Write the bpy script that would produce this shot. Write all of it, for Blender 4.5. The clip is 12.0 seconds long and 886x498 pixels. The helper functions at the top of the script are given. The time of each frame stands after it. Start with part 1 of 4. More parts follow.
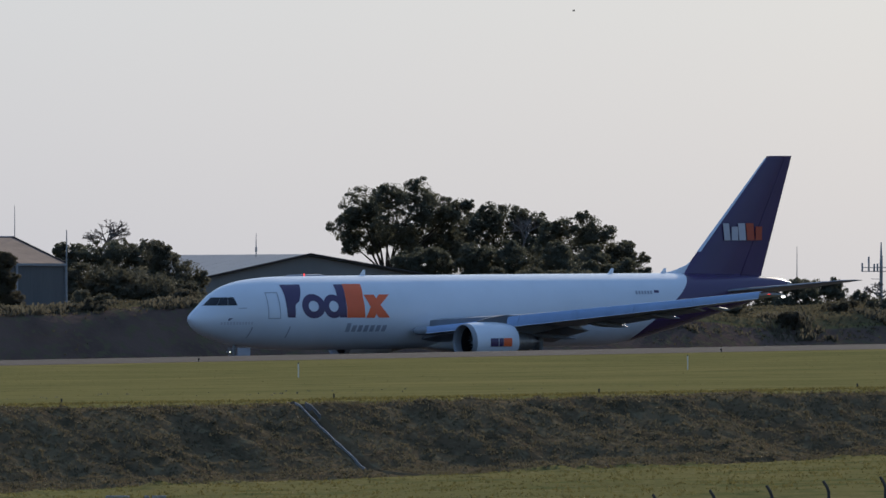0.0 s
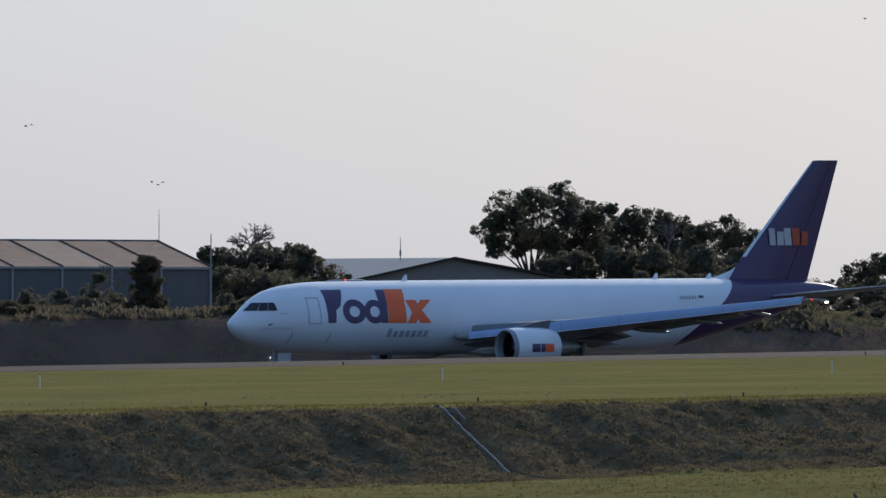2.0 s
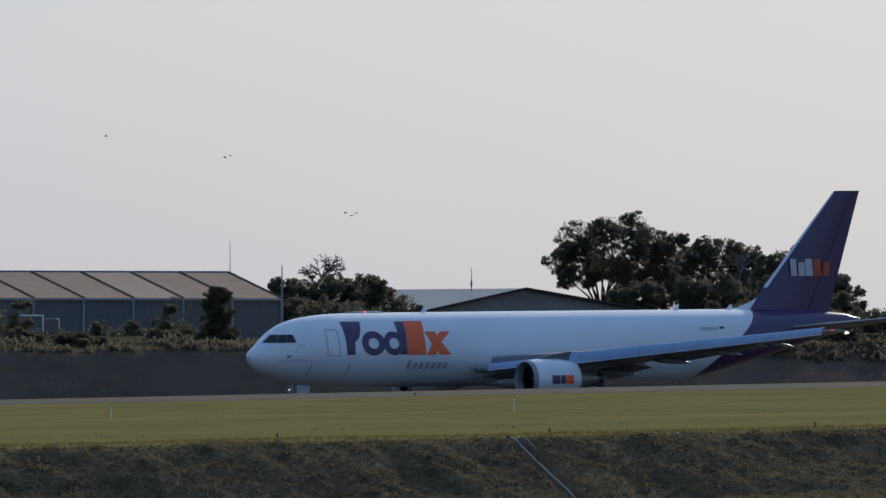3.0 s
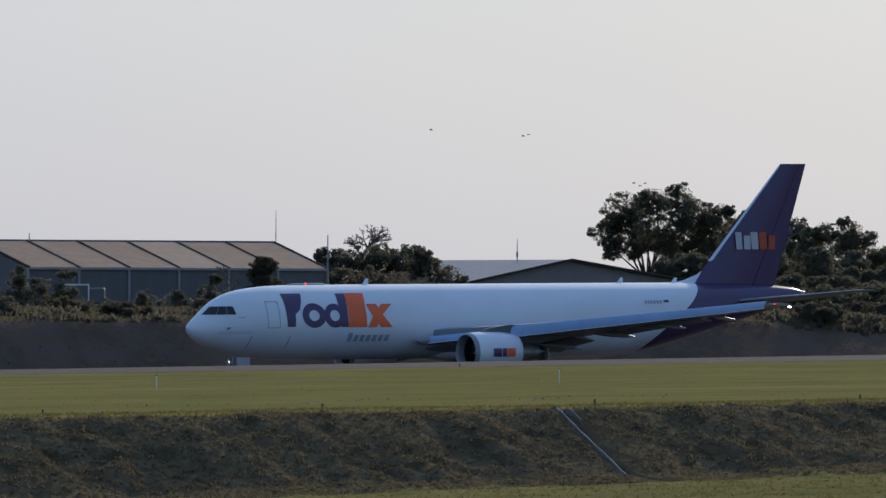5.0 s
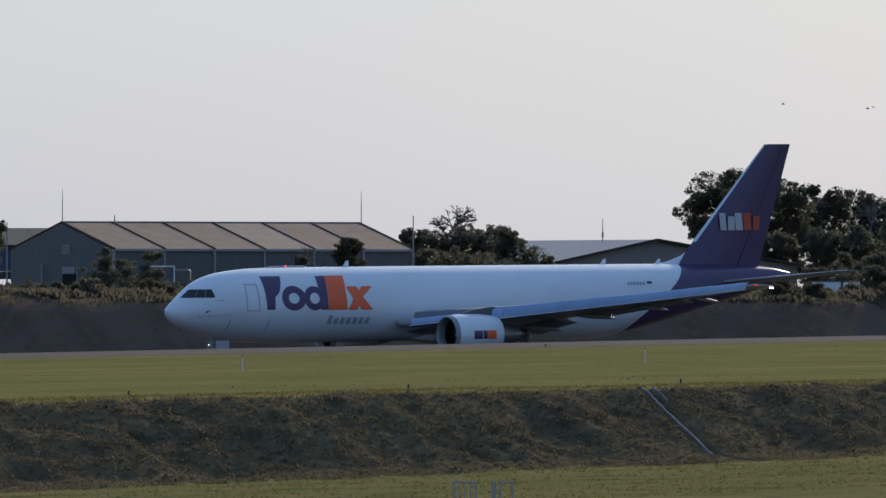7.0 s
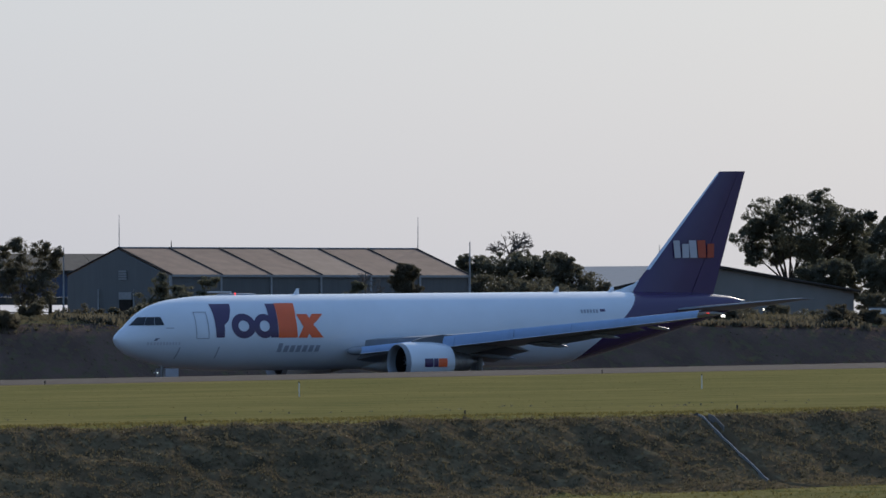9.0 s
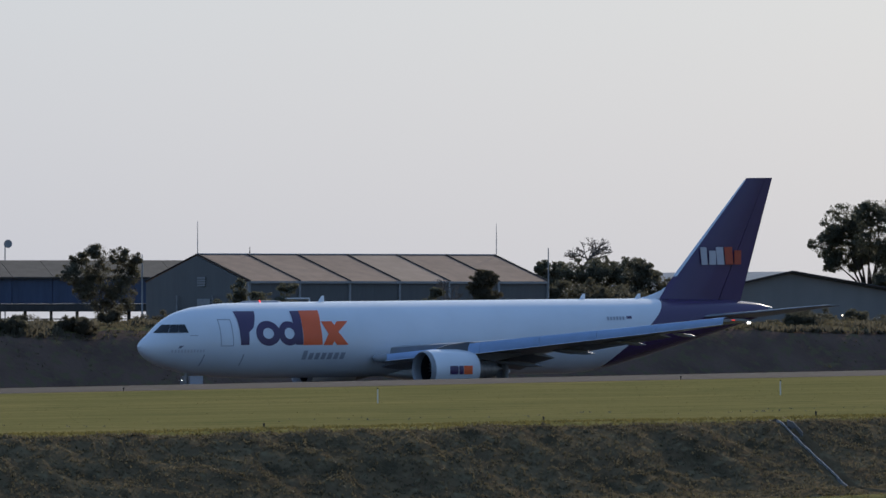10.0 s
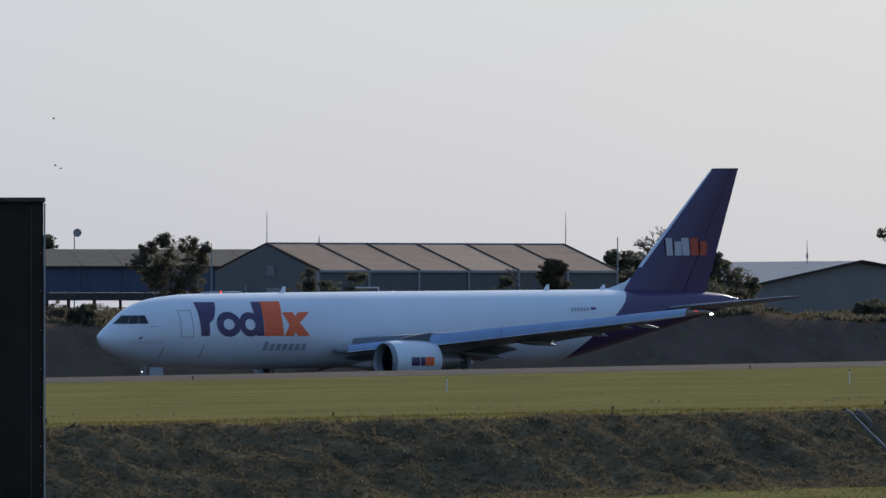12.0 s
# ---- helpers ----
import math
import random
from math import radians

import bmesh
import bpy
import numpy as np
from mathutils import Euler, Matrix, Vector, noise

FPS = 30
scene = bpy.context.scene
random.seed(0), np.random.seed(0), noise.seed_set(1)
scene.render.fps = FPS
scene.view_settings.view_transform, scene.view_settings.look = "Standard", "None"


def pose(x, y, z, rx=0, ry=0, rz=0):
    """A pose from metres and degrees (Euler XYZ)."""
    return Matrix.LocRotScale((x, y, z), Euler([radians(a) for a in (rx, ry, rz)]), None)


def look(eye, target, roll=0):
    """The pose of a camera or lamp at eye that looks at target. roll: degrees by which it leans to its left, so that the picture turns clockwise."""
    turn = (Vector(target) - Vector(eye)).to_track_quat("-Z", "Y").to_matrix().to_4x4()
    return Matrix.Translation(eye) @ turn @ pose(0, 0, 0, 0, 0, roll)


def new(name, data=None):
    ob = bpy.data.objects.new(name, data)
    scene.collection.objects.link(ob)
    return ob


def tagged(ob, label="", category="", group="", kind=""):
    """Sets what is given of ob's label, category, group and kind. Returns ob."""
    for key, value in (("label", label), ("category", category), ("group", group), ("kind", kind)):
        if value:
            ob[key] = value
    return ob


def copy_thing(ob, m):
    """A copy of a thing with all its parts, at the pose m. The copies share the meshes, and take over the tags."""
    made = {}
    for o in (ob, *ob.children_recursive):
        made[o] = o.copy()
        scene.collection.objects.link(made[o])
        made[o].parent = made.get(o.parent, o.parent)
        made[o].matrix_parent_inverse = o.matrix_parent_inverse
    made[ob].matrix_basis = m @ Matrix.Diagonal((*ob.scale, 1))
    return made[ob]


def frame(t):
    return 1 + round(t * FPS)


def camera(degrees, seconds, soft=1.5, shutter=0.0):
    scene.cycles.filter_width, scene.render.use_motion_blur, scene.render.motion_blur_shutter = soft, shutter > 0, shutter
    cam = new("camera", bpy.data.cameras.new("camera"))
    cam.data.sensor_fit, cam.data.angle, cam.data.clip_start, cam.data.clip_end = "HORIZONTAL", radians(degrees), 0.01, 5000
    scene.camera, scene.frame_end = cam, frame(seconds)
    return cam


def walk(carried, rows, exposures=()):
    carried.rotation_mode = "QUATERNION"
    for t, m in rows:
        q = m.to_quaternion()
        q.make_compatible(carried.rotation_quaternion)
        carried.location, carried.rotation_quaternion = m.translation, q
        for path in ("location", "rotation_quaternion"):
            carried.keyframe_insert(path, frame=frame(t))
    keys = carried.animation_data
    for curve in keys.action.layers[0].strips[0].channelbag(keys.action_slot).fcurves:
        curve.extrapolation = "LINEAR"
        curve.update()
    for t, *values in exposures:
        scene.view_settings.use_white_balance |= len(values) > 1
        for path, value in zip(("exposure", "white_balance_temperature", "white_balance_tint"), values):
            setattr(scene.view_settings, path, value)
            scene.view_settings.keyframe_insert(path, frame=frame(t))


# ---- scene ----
cam = camera(3.5924, 12.0, soft=1.5)

# camera on a tripod head: time, pan to the right, tilt up, roll, in degrees
PAN = [(0, -0.001, 0.3138, 0.0505), (0.5, -0.1045, 0.3182, 0.1304), (1, -0.1775, 0.3074, 0.1726), (1.5, -0.33, 0.2978, 0.1226),
       (2, -0.5862, 0.328, 0.0556), (2.5, -0.799, 0.439, -0.0942), (3, -0.8742, 0.4527, -0.077), (3.2, -0.8915, 0.417, -0.05),
       (4.8, -1.058, 0.2994, 0.12), (5, -1.06, 0.3342, 0.1462), (5.5, -1.0368, 0.3764, -0.0082), (6, -1.0683, 0.3375, 0.0389),
       (6.5, -1.1772, 0.2766, -0.0199), (7, -1.4065, 0.2549, -0.0523), (7.2, -1.485, 0.255, -0.055), (8.8, -1.618, 0.338, -0.02),
       (9, -1.6362, 0.3602, -0.0196), (9.5, -1.7496, 0.3926, -0.0281), (10, -1.9545, 0.3858, -0.0642), (10.5, -2.1087, 0.3708, -0.1368),
       (11, -2.135, 0.3696, -0.1121), (11.5, -2.162, 0.3736, -0.0442), (12, -2.2355, 0.342, -0.0301)]


def aim(pan, tilt, roll):
    p, q = radians(pan), radians(tilt)
    return look((0, 0, 0), (1000 * math.sin(p) * math.cos(q), 1000 * math.cos(p) * math.cos(q), 1000 * math.sin(q)), roll)


walk(cam, [(t, aim(p, q, r)) for t, p, q, r in PAN],
     [(0, -.02), (1.5, .02), (2, .03), (2.5, -.09), (3.2, -.06), (5, .0), (7, .04), (9, .02), (12, .02)])

# ---- light: hazy afternoon, the sun beyond the airfield and to the side ----
SUN_AZ, SUN_EL = 18, 25      # degrees clockwise from +y, and up
world = bpy.data.worlds.new("world")
scene.world = world
world.use_nodes = True
wn = world.node_tree
sky = wn.nodes.new("ShaderNodeTexSky")
sky.sky_type, sky.sun_disc = "NISHITA", False
sky.sun_elevation, sky.sun_rotation = radians(SUN_EL), radians(SUN_AZ)
sky.air_density, sky.dust_density, sky.ozone_density = 1.0, 1.5, 1.5
haze = wn.nodes.new("ShaderNodeMix")          # thin high haze veils the whole sky
haze.data_type = "RGBA"
haze.inputs[0].default_value = 0.7
haze.inputs[7].default_value = (2.02, 3.5, 6.65, 1)
cool = wn.nodes.new("ShaderNodeMix")          # dusty air takes the yellow out of the low sky
cool.data_type, cool.blend_type = "RGBA", "MULTIPLY"
cool.inputs[0].default_value = 1.0
cool.inputs[7].default_value = (0.94, 1.05, 1.02, 1)
wn.links.new(sky.outputs[0], cool.inputs[6])
wn.links.new(cool.outputs[2], haze.inputs[6])
wn.links.new(haze.outputs[2], wn.nodes["Background"].inputs[0])
wn.nodes["Background"].inputs[1].default_value = 0.1
sun = new("sun", bpy.data.lights.new("sun", "SUN"))
sun.data.energy, sun.data.angle, sun.data.color = 3.1, radians(3), (1.0, 0.9, 0.76)
sun.matrix_world = look((0, 0, 0), (-math.sin(radians(SUN_AZ)) * math.cos(radians(SUN_EL)),
                                    -math.cos(radians(SUN_AZ)) * math.cos(radians(SUN_EL)), -math.sin(radians(SUN_EL))))
scene.view_settings.exposure = 0.0


# ---- materials ----
def mat(name, color, rough=.6, metal=0.0, scale=3.0, vary=.15, bump=0.0, bump_scale=None, other=None, glow=0.0,
        coat=0.0, island=0.0, stretch=(1, 1, 1)):
    """Principled surface: two scales of noise vary the colour towards `other`, and a fine bump."""
    m = bpy.data.materials.new(name)
    m.use_nodes = True
    n, l = m.node_tree.nodes, m.node_tree.links
    b = n["Principled BSDF"]
    b.inputs["Roughness"].default_value, b.inputs["Metallic"].default_value = rough, metal
    b.inputs["Coat Weight"].default_value = coat
    b.inputs["Specular IOR Level"].default_value = .5 if rough < .58 else .05
    co = n.new("ShaderNodeTexCoord")
    mp = n.new("ShaderNodeMapping")
    mp.inputs["Scale"].default_value = stretch
    l.new(co.outputs["Object"], mp.inputs[0])
    big, fine = n.new("ShaderNodeTexNoise"), n.new("ShaderNodeTexNoise")
    big.inputs["Scale"].default_value, fine.inputs["Scale"].default_value = scale * .13, scale
    big.inputs["Detail"].default_value = fine.inputs["Detail"].default_value = 5
    l.new(mp.outputs[0], big.inputs[0])
    l.new(mp.outputs[0], fine.inputs[0])
    add = n.new("ShaderNodeMath")
    l.new(big.outputs[0], add.inputs[0])
    l.new(fine.outputs[0], add.inputs[1])
    ramp = n.new("ShaderNodeMapRange")
    ramp.inputs[1].default_value, ramp.inputs[2].default_value = .7, 1.3
    l.new(add.outputs[0], ramp.inputs[0])
    fac = ramp.outputs[0]
    if island:
        geo = n.new("ShaderNodeNewGeometry")
        mx = n.new("ShaderNodeMix")
        mx.inputs[0].default_value = island
        l.new(fac, mx.inputs[2])
        l.new(geo.outputs["Random Per Island"], mx.inputs[3])
        fac = mx.outputs[0]
    mix = n.new("ShaderNodeMix")
    mix.data_type = "RGBA"
    dark = other or tuple(c * (1 - vary) for c in color)
    lite = color if other else tuple(min(1, c * (1 + vary)) for c in color)
    mix.inputs[6].default_value, mix.inputs[7].default_value = (*dark, 1), (*lite, 1)
    l.new(fac, mix.inputs[0])
    l.new(mix.outputs[2], b.inputs["Base Color"])
    if bump:
        bn, bt = n.new("ShaderNodeBump"), n.new("ShaderNodeTexNoise")
        bt.inputs["Scale"].default_value, bt.inputs["Detail"].default_value = bump_scale or scale * 3, 6
        l.new(mp.outputs[0], bt.inputs[0])
        l.new(bt.outputs[0], bn.inputs["Height"])
        bn.inputs["Strength"].default_value, bn.inputs["Distance"].default_value = bump, .1
        l.new(bn.outputs[0], b.inputs["Normal"])
    if glow:
        b.inputs["Emission Color"].default_value, b.inputs["Emission Strength"].default_value = (*color, 1), glow
    return m


WHITE, PURPLE, ORANGE = (.73, .765, .8), (.058, .03, .095), (.92, .14, .035)
M = dict(
    white=mat("white_paint", WHITE, .28, scale=.6, vary=.04, coat=.2),
    purple=mat("purple_paint", PURPLE, .3, scale=.6, vary=.1, coat=.3),
    orange=mat("orange_paint", ORANGE, .35, scale=.8, vary=.06),
    pale=mat("pale_marking", (.48, .47, .5), .5, vary=.05),
    dull_orange=mat("dull_orange_marking", (.42, .07, .03), .5, vary=.1),
    pale_ink=mat("pale_grey_marking", (.33, .35, .4), .5, vary=.1),
    beacon=mat("beacon_lens", (.6, .03, .02), .3, vary=0, glow=3.0),
    grey_ink=mat("grey_marking", (.16, .17, .22), .5, vary=.1),
    faint_ink=mat("faint_marking", (.55, .56, .6), .5, vary=.05),
    wing=mat("wing_grey_paint", (.24, .255, .275), .38, scale=1.2, vary=.12),
    # grey slats; the blue of the reflected sky is put into their colour
    slat=mat("slat_sky_tint", (.28, .41, .63), .42, scale=1.2, vary=.1),
    metal=mat("bare_aluminium", (.62, .64, .67), .3, .85, scale=2, vary=.08),
    dark_metal=mat("heat_stained_metal", (.3, .29, .28), .42, .7, scale=4, vary=.3),
    fan=mat("fan_blade_dark", (.02, .02, .022), .45, .5, vary=.2),
    rubber=mat("tyre_rubber", (.03, .03, .03), .85, vary=.2),
    glass=mat("cockpit_glass", (.012, .014, .018), .08, vary=.1),
    lamp_white=mat("white_light", (1, .97, .9), .3, vary=0, glow=4),
    lamp_red=mat("red_light", (1, .05, .03), .3, vary=0, glow=1.0),
    lamp_yellow=mat("yellow_light", (1, .88, .65), .3, vary=0, glow=5),
    roof=mat("brown_roof_sheet", (.27, .186, .14), .75, scale=.9, vary=.2, bump=.2, other=(.19, .13, .1)),
    roof_pale=mat("pale_roof_sheet", (.34, .245, .185), .75, scale=.9, vary=.12, bump=.2, other=(.25, .18, .135)),
    roof_seam=mat("dark_roof_seam", (.06, .05, .045), .7),
    slate=mat("blue_grey_cladding", (.103, .104, .103), .55, scale=1.5, vary=.1, stretch=(6, 6, .4)),
    column=mat("galvanised_post", (.27, .275, .28), .5, .3, vary=.15),
    metal_roof=mat("grey_metal_roof", (.125, .138, .155), .5, scale=1.2, vary=.1, stretch=(5, 5, 1)),
    beige=mat("grey_beige_wall", (.235, .218, .2), .8, scale=.5, vary=.08, stretch=(1, 1, .6)),
    blue=mat("blue_cladding", (.042, .062, .115), .5, scale=1.2, vary=.22, stretch=(6, 6, .4)),
    shed_roof=mat("weathered_shed_roof", (.068, .064, .06), .7, scale=1.2, vary=.2, stretch=(5, 5, 1)),
    black=mat("black_cladding", (.03, .024, .021), .7, scale=1.5, vary=.3),
    concrete=mat("pale_concrete", (.27, .262, .25), .85, scale=5, vary=.2, bump=.4),
    old_concrete=mat("weathered_concrete", (.17, .165, .155), .85, scale=5, vary=.25, bump=.4),
    # channel floor: ground-like brown, darkened for the shade inside the drain
    dark_concrete=mat("shade_brown_concrete", (.085, .068, .05), .85, scale=4, vary=.35, bump=.4),
    post_white=mat("white_post_paint", (.75, .75, .72), .5, vary=.1),
    rust=mat("weathered_post", (.07, .065, .06), .8, scale=6, vary=.3),
    runway=mat("runway_asphalt", (.05, .041, .04), .9, scale=.5, vary=.15, other=(.04, .033, .032)),
    bark=mat("bark", (.07, .055, .045), .9, scale=8, vary=.3, bump=.5),
    pylon=mat("dark_grey_paint", (.1, .105, .115), .5, scale=1.2, vary=.12),
    twig=mat("bare_twig", (.16, .14, .125), .9, scale=8, vary=.25),
    leaf=mat("dark_leaf", (.155, .15, .1), .55, scale=1.0, vary=.35, island=.5, other=(.105, .105, .072)),
    leaf_olive=mat("olive_leaf", (.16, .145, .095), .55, scale=1.0, vary=.35, island=.5, other=(.1, .095, .065)),
    blade=mat("grass_blade", (.165, .14, .085), .6, scale=.8, vary=.3, island=.3, other=(.115, .097, .06)),
    mown_blade=mat("mown_grass_blade", (.19, .16, .06), .6, scale=.8, island=.5, other=(.13, .115, .04)),
    dry=mat("dry_scrub", (.16, .142, .1), .8, scale=.8, island=.35, other=(.1, .088, .062)),
    bird=mat("dark_feather", (.16, .16, .16), .8),
    van_white=mat("vehicle_white", (.7, .71, .72), .35, vary=.06),
)


def see_through(m, share):
    """Thin leaves pass part of the light on."""
    n, l = m.node_tree.nodes, m.node_tree.links
    b, out = n["Principled BSDF"], n["Material Output"]
    tr, mx = n.new("ShaderNodeBsdfTranslucent"), n.new("ShaderNodeMixShader")
    l.new(b.inputs["Base Color"].links[0].from_socket, tr.inputs[0])
    mx.inputs[0].default_value = share
    l.new(b.outputs[0], mx.inputs[1])
    l.new(tr.outputs[0], mx.inputs[2])
    l.new(mx.outputs[0], out.inputs[0])


for key in ("leaf", "leaf_olive", "blade", "mown_blade", "dry"):
    see_through(M[key], .45 if key == "blade" else .55)


def ground_material():
    """Mown grass above, rough grass on the slopes, bare red-brown earth on the far bank; soft borders by place."""
    m = bpy.data.materials.new("airfield_ground")
    m.use_nodes = True
    n, l = m.node_tree.nodes, m.node_tree.links
    b = n["Principled BSDF"]
    b.inputs["Roughness"].default_value = .95
    b.inputs["Specular IOR Level"].default_value = 0.0
    co = n.new("ShaderNodeTexCoord")

    def noise_tex(scale, stretch=(1, 1, 1), detail=6):
        mp, t = n.new("ShaderNodeMapping"), n.new("ShaderNodeTexNoise")
        mp.inputs["Scale"].default_value = stretch
        t.inputs["Scale"].default_value, t.inputs["Detail"].default_value = scale, detail
        l.new(co.outputs["Object"], mp.inputs[0])
        l.new(mp.outputs[0], t.inputs[0])
        return t.outputs[0]

    def mixed(fac, a, c, lo=.4, hi=.6):
        mr, mx = n.new("ShaderNodeMapRange"), n.new("ShaderNodeMix")
        mx.data_type = "RGBA"
        mr.inputs[1].default_value, mr.inputs[2].default_value = lo, hi
        l.new(fac, mr.inputs[0])
        l.new(mr.outputs[0], mx.inputs[0])
        for socket, value in ((mx.inputs[6], a), (mx.inputs[7], c)):
            if isinstance(value, tuple):
                socket.default_value = (*value, 1)
            else:
                l.new(value, socket)
        return mx.outputs[2]

    mown = mixed(noise_tex(.06), (.165, .15, .055), (.23, .19, .072), .35, .65)
    mown = mixed(noise_tex(.11, (.18, 1, 1)), mown, (.165, .15, .055), .5, .7)
    mown = mixed(noise_tex(.35, (.35, 1, 1)), mown, (.1, .11, .04), .52, .68)
    mown = mixed(noise_tex(2.5), mown, (.26, .21, .1), .56, .75)
    rough = mixed(noise_tex(.5), (.118, .084, .049), (.152, .112, .064), .4, .62)
    rough = mixed(noise_tex(2.2), rough, (.185, .148, .085), .54, .72)
    rough = mixed(noise_tex(.9), rough, (.07, .055, .033), .53, .66)
    earth = mixed(noise_tex(.25), (.106, .073, .058), (.138, .095, .074), .4, .6)
    earth = mixed(noise_tex(1.2), earth, (.12, .1, .06), .5, .65)
    at = n.new("ShaderNodeVertexColor")
    at.layer_name = "kind"
    sep = n.new("ShaderNodeSeparateColor")
    l.new(at.outputs[0], sep.inputs[0])
    col = mixed(sep.outputs[0], mown, rough, .3, .7)
    col = mixed(sep.outputs[1], col, earth, .3, .7)
    l.new(col, b.inputs["Base Color"])
    bn = n.new("ShaderNodeBump")
    bn.inputs["Strength"].default_value, bn.inputs["Distance"].default_value = .8, .15
    l.new(noise_tex(3.0), bn.inputs["Height"])
    l.new(bn.outputs[0], b.inputs["Normal"])
    return m


M["ground"] = ground_material()


# ---- mesh helpers ----
def to_mesh(name, verts, faces, material, smooth=False):
    me = bpy.data.meshes.new(name)
    me.from_pydata([tuple(v) for v in verts], [], faces)
    me.materials.append(material)
    if smooth:
        me.polygons.foreach_set("use_smooth", [True] * len(me.polygons))
        if name != "ground":
            me.set_sharp_from_angle(angle=radians(42))
    me.update()
    return me


def part(name, data, material=None, parent=None, label=""):
    """Links a bmesh or (verts, faces) as one mesh object under a thing or a part."""
    if isinstance(data, tuple):
        me = to_mesh(name, data[0], data[1], material, len(data) > 2)
    else:
        me = bpy.data.meshes.new(name)
        bmesh.ops.recalc_face_normals(data, faces=data.faces[:])
        data.to_mesh(me)
        data.free()
        me.materials.append(material)
    ob = new(name, me)
    if parent:
        ob.parent = parent
    return tagged(ob, label)


def join(*pieces):
    vs, fs = [], []
    for v, f in pieces:
        k = len(vs)
        vs += list(v)
        fs += [tuple(i + k for i in q) for q in f]
    return vs, fs


def box(x0, x1, y0, y1, z0, z1, bev=0.0):
    bm = bmesh.new()
    bmesh.ops.create_cube(bm, size=1, matrix=Matrix.Translation(((x0 + x1) / 2, (y0 + y1) / 2, (z0 + z1) / 2))
                          @ Matrix.Diagonal((x1 - x0, y1 - y0, z1 - z0, 1)))
    if bev:
        bmesh.ops.bevel(bm, geom=bm.edges[:], offset=bev, segments=2, affect="EDGES", profile=.5)
    return bm


def tube(path, radii, seg=8, cap=True):
    """A tapered round bar along a path of points."""
    vs, fs = [], []
    pts = [Vector(p) for p in path]
    for i, p in enumerate(pts):
        d = (pts[min(i + 1, len(pts) - 1)] - pts[max(i - 1, 0)]).normalized()
        s = d.cross(Vector((0, 0, 1)) if abs(d.z) < .9 else Vector((1, 0, 0))).normalized()
        t = d.cross(s)
        for k in range(seg):
            w = 2 * math.pi * k / seg
            vs.append(p + (s * math.cos(w) + t * math.sin(w)) * radii[i])
    for i in range(len(pts) - 1):
        for k in range(seg):
            a, b = i * seg + k, i * seg + (k + 1) % seg
            fs.append((a, b, b + seg, a + seg))
    if cap:
        fs.append(tuple(range(seg - 1, -1, -1)))
        fs.append(tuple(len(vs) - seg + k for k in range(seg)))
    return vs, fs


def loft(rings, closed=True, caps=True):
    n = len(rings[0])
    vs = [v for r in rings for v in r]
    fs = []
    for i in range(len(rings) - 1):
        for k in range(n if closed else n - 1):
            a, b = i * n + k, i * n + (k + 1) % n
            fs.append((a, b, b + n, a + n))
    if caps:
        fs += [tuple(range(n - 1, -1, -1)), tuple(len(vs) - n + k for k in range(n))]
    return vs, fs


def thing(name, at, label, category, group="", turn=0.0):
    ob = new(name)
    ob.matrix_basis = pose(*at, 0, 0, turn)
    return tagged(ob, label, category, group)


def smooth_table(xs, ys, x):
    """Monotone cubic through a table."""
    h = np.diff(xs)
    d = np.diff(ys) / h
    m = np.zeros(len(xs))
    for i in range(1, len(xs) - 1):
        m[i] = 0 if d[i - 1] * d[i] <= 0 else 2 * d[i - 1] * d[i] / (d[i - 1] + d[i])
    m[0], m[-1] = d[0], d[-1]
    i = int(min(max(np.searchsorted(xs, x) - 1, 0), len(xs) - 2))
    t = min(max((x - xs[i]) / h[i], 0), 1)
    return ((1 + 2 * t) * (1 - t) ** 2 * ys[i] + t * (1 - t) ** 2 * h[i] * m[i]
            + t * t * (3 - 2 * t) * ys[i + 1] + t * t * (t - 1) * h[i] * m[i + 1])


# ---- ground: the airfield slopes along the taxiway; a runs along it, c across it towards the viewer ----
PSI = radians(35.3895)
AX, CX = Vector((math.cos(PSI), math.sin(PSI), 0)), Vector((math.sin(PSI), -math.cos(PSI), 0))
ORIGIN, GRADE = Vector((-18.303, 1016.81, 0)), .0148
PROFILE_C = [-4200, -900, -300, -120, -70, -56, -53, -48, -46, -42, -26, 26, 60, 75, 112, 116, 200, 397, 400.3, 405.3, 409, 470, 900, 2500]
PROFILE_Z = [-60, -4, 1.2, 1.6, 1.35, 1.3, .9, -3.3, -3.9, -4.0, -4.0, -4.0, -2.0, -1.25, -1.1, -1.14, -.58, 1.1, 1.0, -1.55, -1.72, -1.75, -2.2, -4]
DRAIN = -268.4


def drain_at(c):
    """The drain runs slightly aslant down the bank."""
    return DRAIN - .09 * max(0, min(c - 400, 6))


